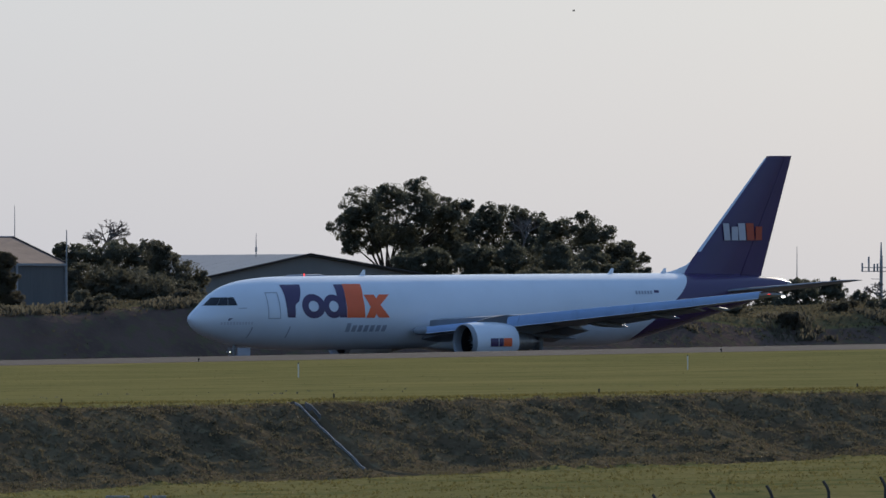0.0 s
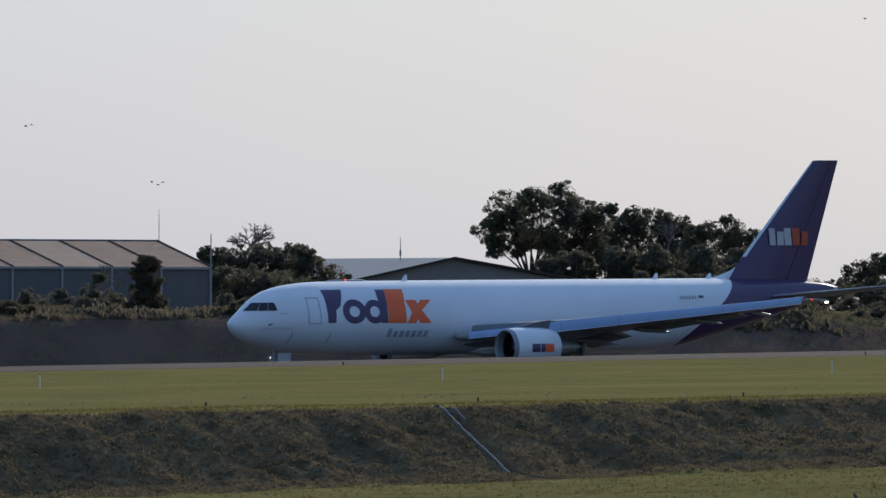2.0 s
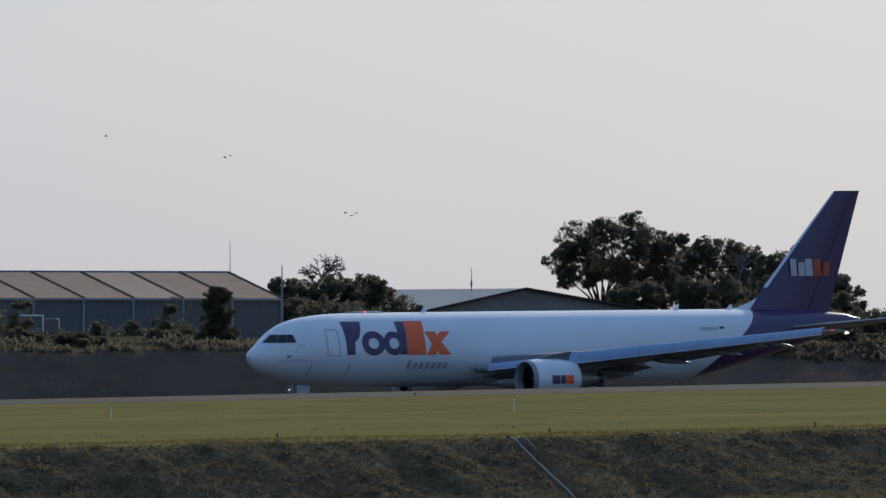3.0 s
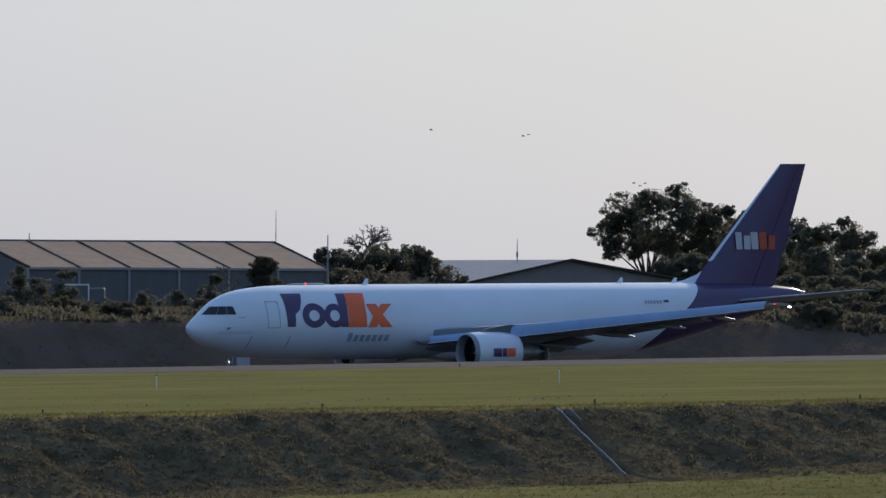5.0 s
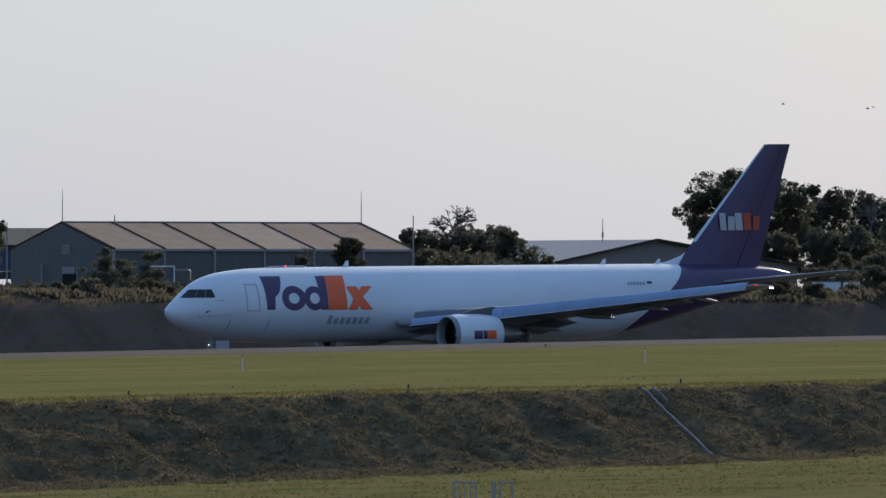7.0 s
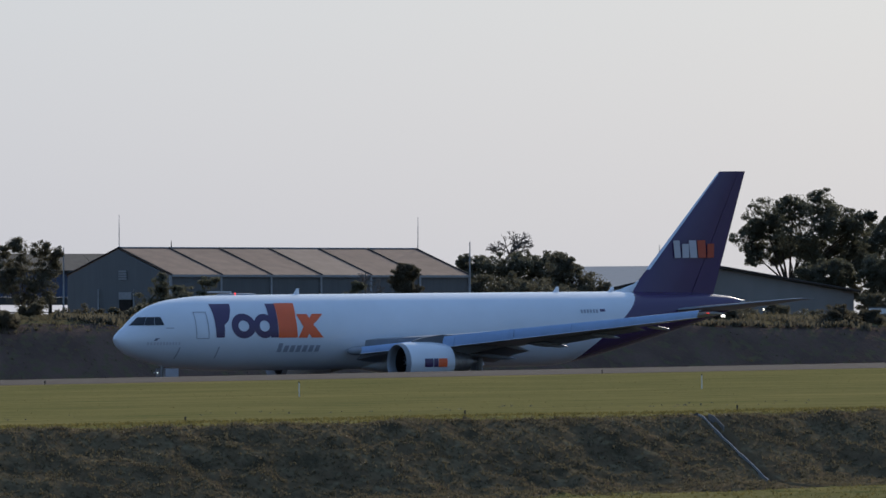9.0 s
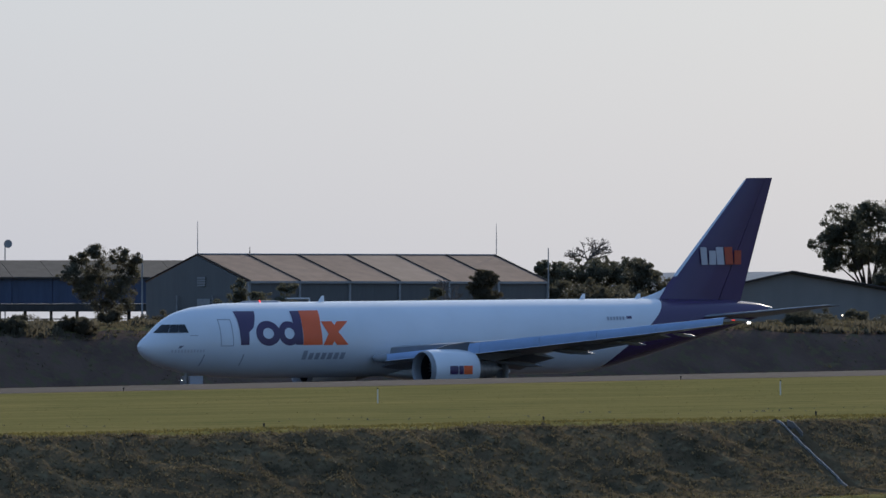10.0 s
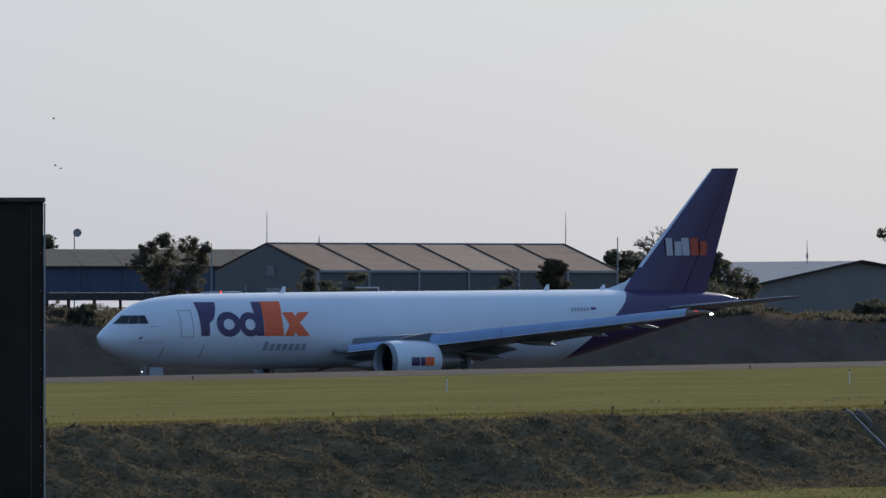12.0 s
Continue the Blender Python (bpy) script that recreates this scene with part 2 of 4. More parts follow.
def height(a, c):
    if c < -42 and a > 55:                      # the far bank lies back further along
        s = min((a - 55) / 40, 1)
        c = -42 + (c + 42) / (1 + .3 * s * s * (3 - 2 * s))
    z = float(np.interp(c, PROFILE_C, PROFILE_Z))
    slope = GRADE * max(min(a, 260), -900)
    if c < -42:
        slope *= max(0.0, (c + 54) / 12) if c > -54 else 0.0
    z += slope
    if 402 < c:
        z += .013 * max(min(a + 279, 60), -60) * min((c - 402) / 3.5, 1) * max(0, 1 - max(0, c - 430) / 120)
    p = Vector((a, c, 0))
    if -70 < c < -43:
        z += (noise.noise(p * .07) * .8 + noise.noise(p * .35) * .3) * min((c + 70) / 8, (-43 - c) / 4, 1)
    elif c <= -70 and c > -300:
        z += noise.noise(p * .06) * .4
    elif 116 < c < 397:
        z += noise.noise(p * .05) * .06 + noise.noise(p * .14) * .03
    elif c >= 397:
        k = min((c - 397) / 4, 1)
        z += (noise.noise(p * .3) * .3 + noise.noise(p * .9) * .16 + noise.noise(Vector((a * 1.3 + c, c * 2.2, 0))) * .13) * k * (1 if c < 409 else .35) * min(1, abs(a - DRAIN) / 2.5)
    if 399.6 < c < 413 and abs(a - drain_at(c)) < .2:
        z -= .28
    return z


def spot(a, c, up=0.0):
    p = ORIGIN + AX * a + CX * c
    return Vector((p.x, p.y, height(a, c) + up))


def steps(*runs):
    out = []
    for lo, hi, st in runs:
        out += list(np.arange(lo, hi, st))
    return out + [runs[-1][1]]


def build_ground():
    A = steps((-4000, -1000, 500), (-1000, -330, 60), (-330, DRAIN - .8, .32), (DRAIN - .8, DRAIN + .8, .16),
              (DRAIN + .8, -222, .32), (-222, 150, 2.4), (150, 450, 30), (450, 4000, 500))
    C = steps((-4200, -300, 390), (-300, -72, 19), (-72, -40, .8), (-40, 116, 6), (116, 392, 3), (392, 414, .3),
              (414, 480, 3), (480, 900, 30), (900, 2500, 400))
    vs = [spot(a, c) for a in A for c in C]
    n = len(C)
    fs = [(i * n + j, i * n + j + 1, (i + 1) * n + j + 1, (i + 1) * n + j) for i in range(len(A) - 1) for j in range(n - 1)]
    me = to_mesh("ground", vs, fs, M["ground"], True)
    kinds = []
    for a in A:
        for c in C:
            rough = 1.0 if c > 399 and c < 408.5 else (.35 if c >= 408.5 else 0.0)
            earth = 1.0 if -55 < c < -30 else 0.0
            if c <= -55:
                rough = .6
            kinds.append((rough, earth, 0, 1))
    layer = me.color_attributes.new("kind", "FLOAT_COLOR", "POINT")
    layer.data.foreach_set("color", np.array(kinds, dtype=np.float32).ravel())
    flip = me.polygons[len(me.polygons) // 2].normal.z < 0
    if flip:
        me.flip_normals()
    tagged(new("ground", me), "sloping mown airfield grass with a rough bank", "ground", kind="structure")


build_ground()


def strip(name, c0, c1, material, label, lift=.03):
    A = list(range(-900, 700, 20))
    vs = []
    for a in A:
        for k in range(7):
            c = c0 + (c1 - c0) * k / 6
            vs.append(spot(a, c, lift if 0 < k < 6 else lift - .06))
    fs = [(i * 7 + k, (i + 1) * 7 + k, (i + 1) * 7 + k + 1, i * 7 + k + 1) for i in range(len(A) - 1) for k in range(6)]
    tagged(part(name, (vs, fs), material), label, "runway", kind="structure")


strip("runway", 66, 112, M["runway"], "worn grey-brown asphalt runway along the crest", .05)
strip("taxiway", -24, 24, M["runway"], "worn asphalt taxiway under the aircraft", .05)


# ---- the aircraft: x aft of the nose, y to its right, z above the taxiway ----
TOP = ([0, .12, .35, .7, 1.1, 1.6, 2.2, 3.3, 4.8, 7.2, 10, 42, 46, 50, 53, 53.9],
       [4.45, 4.72, 4.94, 5.2, 5.5, 5.93, 6.36, 6.88, 7.22, 7.44, 7.49, 7.45, 7.41, 7.28, 7.0, 6.75])
BOT = ([0, .12, .35, .7, 1.1, 2.2, 3.5, 5, 7, 9, 36, 39, 42, 46, 50, 53, 53.9],
       [4.5, 4.15, 3.86, 3.6, 3.36, 2.94, 2.62, 2.4, 2.2, 2.12, 2.14, 2.45, 3.1, 4.1, 5.15, 6.0, 6.4])
HALF = ([0, .12, .35, .7, 1.1, 2.2, 3.3, 4.8, 6.5, 8.5, 37, 42, 46, 50, 53, 53.9],
        [.02, .28, .5, .78, 1.04, 1.55, 1.92, 2.25, 2.47, 2.515, 2.515, 2.25, 1.75, 1.05, .45, .18])


def section(x):
    return smooth_table(*TOP, x), smooth_table(*BOT, x), smooth_table(*HALF, x)


def side_y(x, z):
    """Half the breadth of the fuselage at x and z."""
    zt, zb, w = section(x)
    zm = zb + .47 * (zt - zb)
    r = (z - zm) / ((zt - zm) if z > zm else (zm - zb))
    return w * math.sqrt(max(0.0, 1 - min(1, abs(r)) ** 2.06))


def fuselage_mesh(xs, n=56):
    rings = []
    for x in xs:
        zt, zb, w = section(x)
        zm = zb + .47 * (zt - zb)
        ring = []
        for k in range(n):
            th = 2 * math.pi * k / n
            s, c = math.sin(th), math.cos(th)
            ring.append((x, w * c, zm + s * ((zt - zm) if s > 0 else (zm - zb))))
        rings.append(ring)
    v, f = loft(rings)
    return v, f, True


def decal(name, rows, material, parent, cols=2, off=.015, left=True, label=""):
    """A painted shape on the fuselage's side from rows of (z, x from, x to)."""
    dense = []
    for (z0, a0, b0), (z1, a1, b1) in zip(rows, rows[1:]):
        k = max(1, int(abs(z1 - z0) / .12))
        dense += [(z0 + (z1 - z0) * i / k, a0 + (a1 - a0) * i / k, b0 + (b1 - b0) * i / k) for i in range(k)]
    dense.append(rows[-1])
    vs = []
    for z, a, b in dense:
        for j in range(cols + 1):
            x = a + (b - a) * j / cols
            vs.append((x, (-1 if left else 1) * (side_y(x, z) + off), z))
    w = cols + 1
    fs = [(i * w + j, i * w + j + 1, (i + 1) * w + j + 1, (i + 1) * w + j) for i in range(len(dense) - 1) for j in range(cols)]
    return part(name, (vs, fs), material, parent, label)


def ring_decal(name, x, z, rx, rz, hole, material, parent, seg=28, off=.015):
    vs, fs = [], []
    for k in range(seg):
        w = 2 * math.pi * k / seg
        for h in (1, hole):
            px, pz = x + rx * h * math.cos(w), z + rz * h * math.sin(w)
            vs.append((px, -(side_y(px, pz) + off), pz))
    for k in range(seg):
        a, b = 2 * k, 2 * ((k + 1) % seg)
        fs.append((a, b, b + 1, a + 1))
    return part(name, (vs, fs), material, parent)


def foil(x, y, z, chord, thick, tilt=0.0, flat=False, lo=0.0, hi=1.0, n=11):
    """One closed wing section; y is its place along the span, or z of a fin if flat is true."""
    out = []
    us = [lo + (hi - lo) * (.5 - .5 * math.cos(math.pi * i / (n - 1))) for i in range(n)]
    t = lambda u: 5 * thick * (.2969 * math.sqrt(u) - .126 * u - .3516 * u * u + .2843 * u ** 3 - .1036 * u ** 4)
    line = [(u, t(u)) for u in reversed(us)] + [(u, -t(u)) for u in us[1:]]
    for u, h in line:
        if flat:
            out.append((x + u * chord, h * chord, z))
        else:
            out.append((x + u * chord, y, z + h * chord * (1.45 if h > 0 else .55) - tilt * u * chord))
    return out


#           y     x     z    chord thick tilt
WING = [(1.5, 17.6, 3.2, 12.6, .13, .045), (2.6, 18.6, 3.42, 11.2, .13, .045), (5.2, 20.45, 3.74, 9.2, .125, .04),
        (8.0, 22.45, 4.03, 7.4, .12, .035), (13.0, 26.05, 4.61, 5.5, .115, .03), (18.5, 30.0, 5.24, 3.75, .11, .025),
        (22.9, 33.1, 5.77, 2.45, .11, .02), (23.78, 34.2, 5.92, 1.75, .1, .02)]


def wing_at(y):
    k = [w[0] for w in WING]
    return [float(np.interp(y, k, [w[i] for w in WING])) for i in range(1, 6)]


def build_wing(plane, sgn):
    name = "left_wing" if sgn < 0 else "right_wing"
    rows = [WING[0], WING[1], WING[2], WING[3]] + [(y, *wing_at(y)) for y in (10.5, 13, 15.5, 18.5, 21)] + [WING[6], WING[7]]
    main = loft([foil(x, sgn * y, z, c, t, k, lo=.1) for y, x, z, c, t, k in rows])
    w = part("wing", (*main, True), M["wing"], plane, "grey swept wing with bright leading edge")
    for y0, y1 in ((2.8, 8.85), (8.88, 12.5), (12.53, 16.0), (16.03, 19.6), (19.63, 23.5)):
        rr = []
        for y in (y0, (y0 + y1) / 2, y1):
            x, z, c, t, k = wing_at(y)
            hh = .5 + .3 * max(0, (y - 6) / 3) if y < 8.9 else .8 - .3 * (y - 9) / 14.5
            arc = [(.09 * c + .05, .56), (.0, .5), (-.1, .32), (-.17, .05), (-.19, -.25), (-.17, -.5)]
            rr.append([(x + dx, sgn * y, z + dz * hh) for dx, dz in arc] + [(x + dx + .05, sgn * y, z + dz * hh - .02) for dx, dz in reversed(arc)])
        sl = part("slat", (*loft(rr), True), M["slat"], w, "leading-edge slat with the blue sky reflection in its colour")
        lower = [[Vector(q) for q in r[4:6]] for r in rr]
        part("slat_edge", (*tube([r[1] + Vector((-.02, 0, 0)) for r in lower], [.035, .03, .03], 6), True), M["metal"], sl, "bright metal lower slat edge")
    for y in (5.4, 10.6, 14.8, 18.8):
        x, z, c, t, k = wing_at(y)
        x0, l = x + c * .66, c * .36 + .7
        base = z - k * c * .8 - c * t * .25
        pts, rad = [], []
        for i in range(9):
            s = i / 8
            pts.append((x0 + l * s, sgn * y, base - .1 - .3 * s * (c / 7) ** .5))
            rad.append(max(.02, (.17 * math.sin(math.pi * min(1, s * .97 + .03)) ** .7 * (c / 7) ** .4)))
        part("flap_fairing", (*tube(pts, rad, 10), True), M["wing"], w, "pale canoe-shaped flap fairing")
    for y0, y1 in ((2.8, 7.6), (9.2, 13.0), (13.1, 17.4)):
        rr = []
        for y in (y0, (y0 + y1) / 2, y1):
            x, z, c, t, k = wing_at(y)
            rr.append(foil(x + .8 * c, sgn * y, z - k * .8 * c - .12, c * .25, .12, .17))
        part("flap", (*loft(rr), True), M["wing"], w)
    x, z, c, t, k = wing_at(23.78)
    part("navigation_light", (*tube([(x + .1, sgn * 23.8, z), (x + .3, sgn * 23.84, z)], [.03, .03]), True),
         M["lamp_red"] if sgn < 0 else M["lamp_white"], w, "small glowing wing-tip light")
    part("tail_strobe", (*tube([(x + c - .3, sgn * 23.72, z - .2), (x + c - .05, sgn * 23.72, z - .2)], [.07, .06]), True),
         M["lamp_white"], w, "bright white wing-tip light")
    return w


def build_engine(plane, sgn):
    y, z, r = sgn * 7.95, 2.6, 1.42
    seg = 40

    def turned(profile, flat_bottom=.93):
        rings = []
        for x, q in profile:
            rings.append([(x, y + q * math.cos(2 * math.pi * k / seg),
                           z + q * math.sin(2 * math.pi * k / seg) * (1 if math.sin(2 * math.pi * k / seg) > 0 else flat_bottom))
                          for k in range(seg)])
        return rings
    cowl = [(18.95, r * .965), (19.3, r * 1.0), (20.2, r * 1.03), (21.4, r * 1.02), (22.2, r * .96), (22.75, r * .9), (22.7, r * .86), (21.5, r * .8)]
    nac = part("nacelle", (*loft(turned(cowl), caps=False), True), M["white"], plane, "white engine nacelle")
    lip = [(19.3, r * .83), (18.9, r * .82), (18.7, r * .85), (18.62, r * .895), (18.7, r * .935), (18.97, r * .968)]
    part("intake_lip", (*loft(turned(lip), caps=False), True), M["wing"], nac, "grey metal intake lip")
    part("intake_duct", (*loft(turned([(19.28, r * .83), (20.1, r * .84), (20.15, .02)], 1), caps=False), True), M["fan"], nac)
    vs, fs = [], []
    for k in range(26):
        w = 2 * math.pi * k / 26
        for rr, sweep in ((.35, 0), (1.17, .16)):
            for dx, dw in ((-.12, -.05), (.12, .06)):
                vs.append((20.0 + dx, y + rr * math.cos(w + dw + sweep), z + rr * math.sin(w + dw + sweep)))
        fs.append((4 * k, 4 * k + 1, 4 * k + 3, 4 * k + 2))
    part("fan", (vs, fs), M["dark_metal"], nac)
    part("spinner", (*tube([(19.35, y, z), (19.5, y, z), (19.75, y, z), (20, y, z)], [.03, .16, .29, .36], 16), True), M["wing"], nac)
    core = [(22.0, .95), (22.8, .9), (23.8, .72), (24.7, .55), (24.68, .48), (23.9, .5)]
    part("core_nozzle", (*loft(turned(core, 1), caps=False), True), M["dark_metal"], nac, "heat-stained metal exhaust nozzle")
    part("exhaust_plug", (*tube([(23.9, y, z), (24.6, y, z), (25.5, y, z)], [.42, .33, .04], 16), True), M["dark_metal"], nac)
    rings = []
    for x, zt, zb, h in ((19.9, z + 1.5, z + 1.3, .06), (20.8, z + 1.75, z + 1.2, .2), (22.4, z + 1.95, z + .9, .24), (24.6, z + 1.75, z + .55, .24),
                         (26.6, z + 1.5, z + .9, .18), (27.6, z + 1.4, z + 1.2, .05)):
        rings.append([(x, y - h, zb), (x, y + h, zb), (x, y + h * .8, zt), (x, y - h * .8, zt)])
    part("pylon", loft(rings), M["pylon"], plane, "grey engine pylon under the wing")
    for x0, x1, mt in ((20.05, 20.75, "purple"), (20.82, 21.18, "purple"), (21.22, 21.95, "orange")):
        v, f = [], []
        for i in range(5):
            for j in range(2):
                zz = z - .32 + .6 * i / 4
                x = x0 + (x1 - x0) * j
                q = r * 1.035
                v.append((x, y + sgn * (math.sqrt(q * q - (zz - z) ** 2) + .02), zz))
        for i in range(4):
            f.append((2 * i, 2 * i + 1, 2 * i + 3, 2 * i + 2))
        part("marking", (v, f), M[mt], nac)


def wheel(parent, x, y, z, r, w):
    v = []
    for dy, rr in ((-w, r * .8), (-w * .7, r * .97), (0, r), (w * .7, r * .97), (w, r * .8), (w * .8, r * .55), (w * .5, .02)):
        v.append([(x + rr * math.cos(2 * math.pi * k / 20), y + dy, z + rr * math.sin(2 * math.pi * k / 20)) for k in range(20)])
    return part("wheel", (*loft(v), True), M["rubber"], parent, "black aircraft tyre")


def build_plane():
    plane = thing("cargo_airplane", (0, 0, 0), "white cargo jet with purple tail rolling along the taxiway", "airplane")
    xs = [0, .03, .08, .16, .3, .5] + list(np.arange(.75, 9, .3)) + list(np.arange(9, 36, 1.5)) + list(np.arange(36, 53.9, .5)) + [53.9]
    me = fuselage_mesh(xs)
    body = part("fuselage", me, M["fuselage"], plane, "white fuselage, purple behind a slanted line")
    # belly fairing between the wings
    rings = []
    for x, h, zb, zt in ((20.0, .6, 2.25, 2.6), (21.5, 1.6, 2.0, 2.8), (23.5, 2.3, 1.75, 3.1), (27, 2.6, 1.6, 3.3), (29.5, 2.2, 1.9, 2.9), (31.0, .8, 2.2, 2.6)):
        rings.append([(x, h * math.copysign(abs(math.cos(w)) ** .7, math.cos(w)), (zb + zt) / 2 + (zt - zb) / 2 * math.copysign(abs(math.sin(w)) ** .7, math.sin(w)))
                      for w in [2 * math.pi * k / 28 for k in range(28)]])
    part("belly_fairing", (*loft(rings), True), M["white"], plane)
    for sgn in (-1, 1):
        build_wing(plane, sgn)
        root = [(17.85, .05), (17.95, .17), (18.2, .27), (18.7, .32), (19.4, .32), (20.6, .2)]
        part("wing_root_fairing", (*tube([(x, sgn * (2.75 + .1 * (x - 17.85)), 3.42 + .02 * (x - 17.85)) for x, _ in root], [q for _, q in root], 14), True),
             M["wing"], plane, "grey rounded wing root fairing")
        build_engine(plane, sgn)
    # fin, rudder, fillet
    fz = [7.0, 8, 10, 12, 14, 15.6, 16.05]
    xl = lambda z: 44.22 + (z - 7.5) * (52.3 - 44.45) / (16.05 - 7.5)
    xt = lambda z: 51.25 + (z - 6.6) * (54.35 - 51.25) / (16.05 - 6.6)
    fin = part("fin", (*loft([foil(xl(z), 0, z, xt(z) - xl(z), .086, flat=True, hi=.72) for z in fz]), True), M["purple"], plane, "tall purple swept tail fin")
    part("rudder", (*loft([foil(xl(z) + .0, 0, z, xt(z) - xl(z), .086, flat=True, lo=.7225) for z in [7.0, 9, 11, 13, 15.97]]), True), M["purple"], fin)
    part("fin_tip", (*loft([foil(xl(z) + k, 0, z, xt(z) - xl(z) - k, .08, flat=True) for z, k in ((15.95, 0), (16.06, .25))]), True), M["purple"], fin)
    fillet = loft([foil(x, 0, z, c, .05, flat=True) for z, x, c in ((7.3, 41.7, 6), (7.6, 43.3, 4), (8.0, 44.5, 3), (8.5, 45.3, 1.5), (9.0, 45.85, .6))])
    part("fin_fillet", (*fillet, True), M["white"], fin, "white fillet ahead of the fin")
    part("fin_edge", (*loft([foil(xl(z) - .03, 0, z, (xt(z) - xl(z)), .1, flat=True, hi=.035) for z in (9.0, 12, 15.9)]), True), M["metal"], fin, "bright metal fin leading edge")
    zt, zb = 11.08, 9.82
    for sgn in (-1, 1):
        for x0, x1, mt, sl in ((47.85, 48.4, "pale", .1), (48.52, 49.12, "pale", 0), (49.22, 49.85, "pale", .1), (49.95, 50.65, "dull_orange", .1), (50.75, 51.4, "dull_orange", 0)):
            low = 0 if sl else .25
            v = []
            for z in (zb, zt - low):
                for x in (x0, x1):
                    u = (x - xl(z)) / (xt(z) - xl(z))
                    v.append((x + (0 if z == zb else -sl), sgn * (.045 + .5 * (xt(z) - xl(z)) * .105 * min(1, 3.2 * (1 - u))), z))
            part("marking", (v, [(0, 1, 3, 2)]), M[mt], fin)
    # tailplane
    for sgn in (-1, 1):
        rr = [foil(x, sgn * y, z, c, .055) for y, x, z, c in ((.6, 46.6, 6.0, 5.9), (1.4, 47.1, 6.05, 5.5), (5, 49.5, 6.4, 3.7), (8.9, 52.0, 6.78, 1.9), (9.31, 52.6, 6.82, 1.25))]
        st = part("tailplane", (*loft(rr), True), M["wing"], plane, "slender grey tailplane")
        part("elevator", (*loft([foil(x, sgn * y, z, c, .058, lo=.72) for y, x, z, c in ((1.5, 47.2, 6.06, 5.45), (5, 49.52, 6.4, 3.7), (8.8, 51.95, 6.77, 1.93))]), True), M["wing"], st)
    part("tail_cone", (*tube([(53.3, 0, 6.55), (53.95, 0, 6.58), (54.2, 0, 6.6)], [.3, .2, .12], 14), True), M["wing"], plane)
    # cockpit windows
    for left in (True, False):
        for k, (a0, a1, b0, b1) in enumerate(((.0, .345, .0, .335), (.357, .67, .347, .685), (.682, 1.0, .697, 1.0))):
            rows = []
            for i in range(6):
                z = 5.42 + .58 * i / 5
                lo = float(np.interp(z, TOP[1][:8], TOP[0][:8])) + .06
                hi = 3.12 - .12 * i / 5
                s0, s1 = a0 + (b0 - a0) * i / 5, a1 + (b1 - a1) * i / 5
                rows.append((z, lo + (hi - lo) * s0, lo + (hi - lo) * s1))
            decal("windshield_pane", rows, M["glass"], body, 6, .02, left, "dark cockpit glass")
    # forward door outline, access lines, cargo door seams
    for z0, z1, a, b in ((4.45, 6.33, 5.42, 5.48), (4.45, 6.33, 6.37, 6.43), (6.28, 6.34, 5.42, 6.43), (4.42, 4.48, 5.42, 6.43)):
        decal("door_seam", [(z0, a, b), (z1, a, b)], M["faint_door"], body, 3, .012)
    for a, z0, z1 in ((4.05, 3.05, 3.85), (7.1, 3.05, 3.85)):
        decal("service_panel_seam", [(z0, a, a + .1), (z1, a + .16, a + .26)], M["faint_door"], body, 1, .012)
    decal("probe_mark", [(4.32, 2.35, 2.5), (4.5, 2.45, 2.75)], M["grey_ink"], body)
    decal("probe_mark", [(5.18, 3.2, 3.75), (5.24, 3.2, 3.8)], M["faint_door"], body)
    for i in range(11):
        x = 1.9 + i * .22
        decal("title_bar", [(4.02, x, x + .13), (4.22, x, x + .13)], M["faint_ink"], body, 1)
    # large plain marks in the livery colours
    P, R = M["purple"], M["orange"]
    decal("purple_mark", [(6.88, 6.95, 8.68), (6.42, 6.97, 8.5), (5.7, 6.98, 8.15), (5.4, 6.98, 7.75), (4.5, 7.02, 7.7)], P, body)
    ring_decal("purple_ring", 9.34, 5.3, 1.02, .88, .44, P, body)
    ring_decal("purple_ring", 11.1, 5.28, .9, .86, .46, P, body)
    decal("purple_bar", [(6.86, 11.62, 12.4), (6.1, 11.55, 12.25), (5.4, 11.55, 12.2), (4.46, 11.6, 12.22)], P, body)
    decal("orange_block", [(6.88, 12.38, 14.02), (5.9, 12.25, 13.8), (4.44, 12.24, 13.84)], R, body)
    decal("orange_cross", [(6.1, 13.9, 14.8), (5.3, 14.3, 15.25), (4.42, 15.05, 16.02)], R, body)
    decal("orange_cross", [(6.1, 15.25, 16.15), (5.3, 14.4, 15.15), (4.42, 13.9, 14.65)], R, body, 2, .025)
    for i in range(7):
        x = 12.2 + i * .53
        decal("grey_bar", [(3.42, x, x + .36), (3.88 if i else 4.05, x + .1, x + .46)], M["pale_ink"], body)
    for i in range(6):
        x = 38.3 + i * .27
        decal("marking_bar", [(5.93, x, x + .17), (6.18, x + .03, x + .2)], M["pale_ink"], body)
    decal("flag_mark", [(6.02, 40.05, 40.5), (6.2, 40.05, 40.5)], M["purple"], body)
    # aerials and beacon
    for x, h in ((15.1, .42), (37.4, .38), (42.2, .35)):
        zt0 = section(x)[0]
        part("aerial", (*loft([[(x, -.03, zt0 - .03), (x + .5, -.03, zt0 - .03), (x + .5, .03, zt0 - .03), (x, .03, zt0 - .03)],
                               [(x + .32, -.02, zt0 + h), (x + .52, -.02, zt0 + h), (x + .52, .02, zt0 + h), (x + .32, .02, zt0 + h)]]), ), M["white"], body, "white blade aerial")
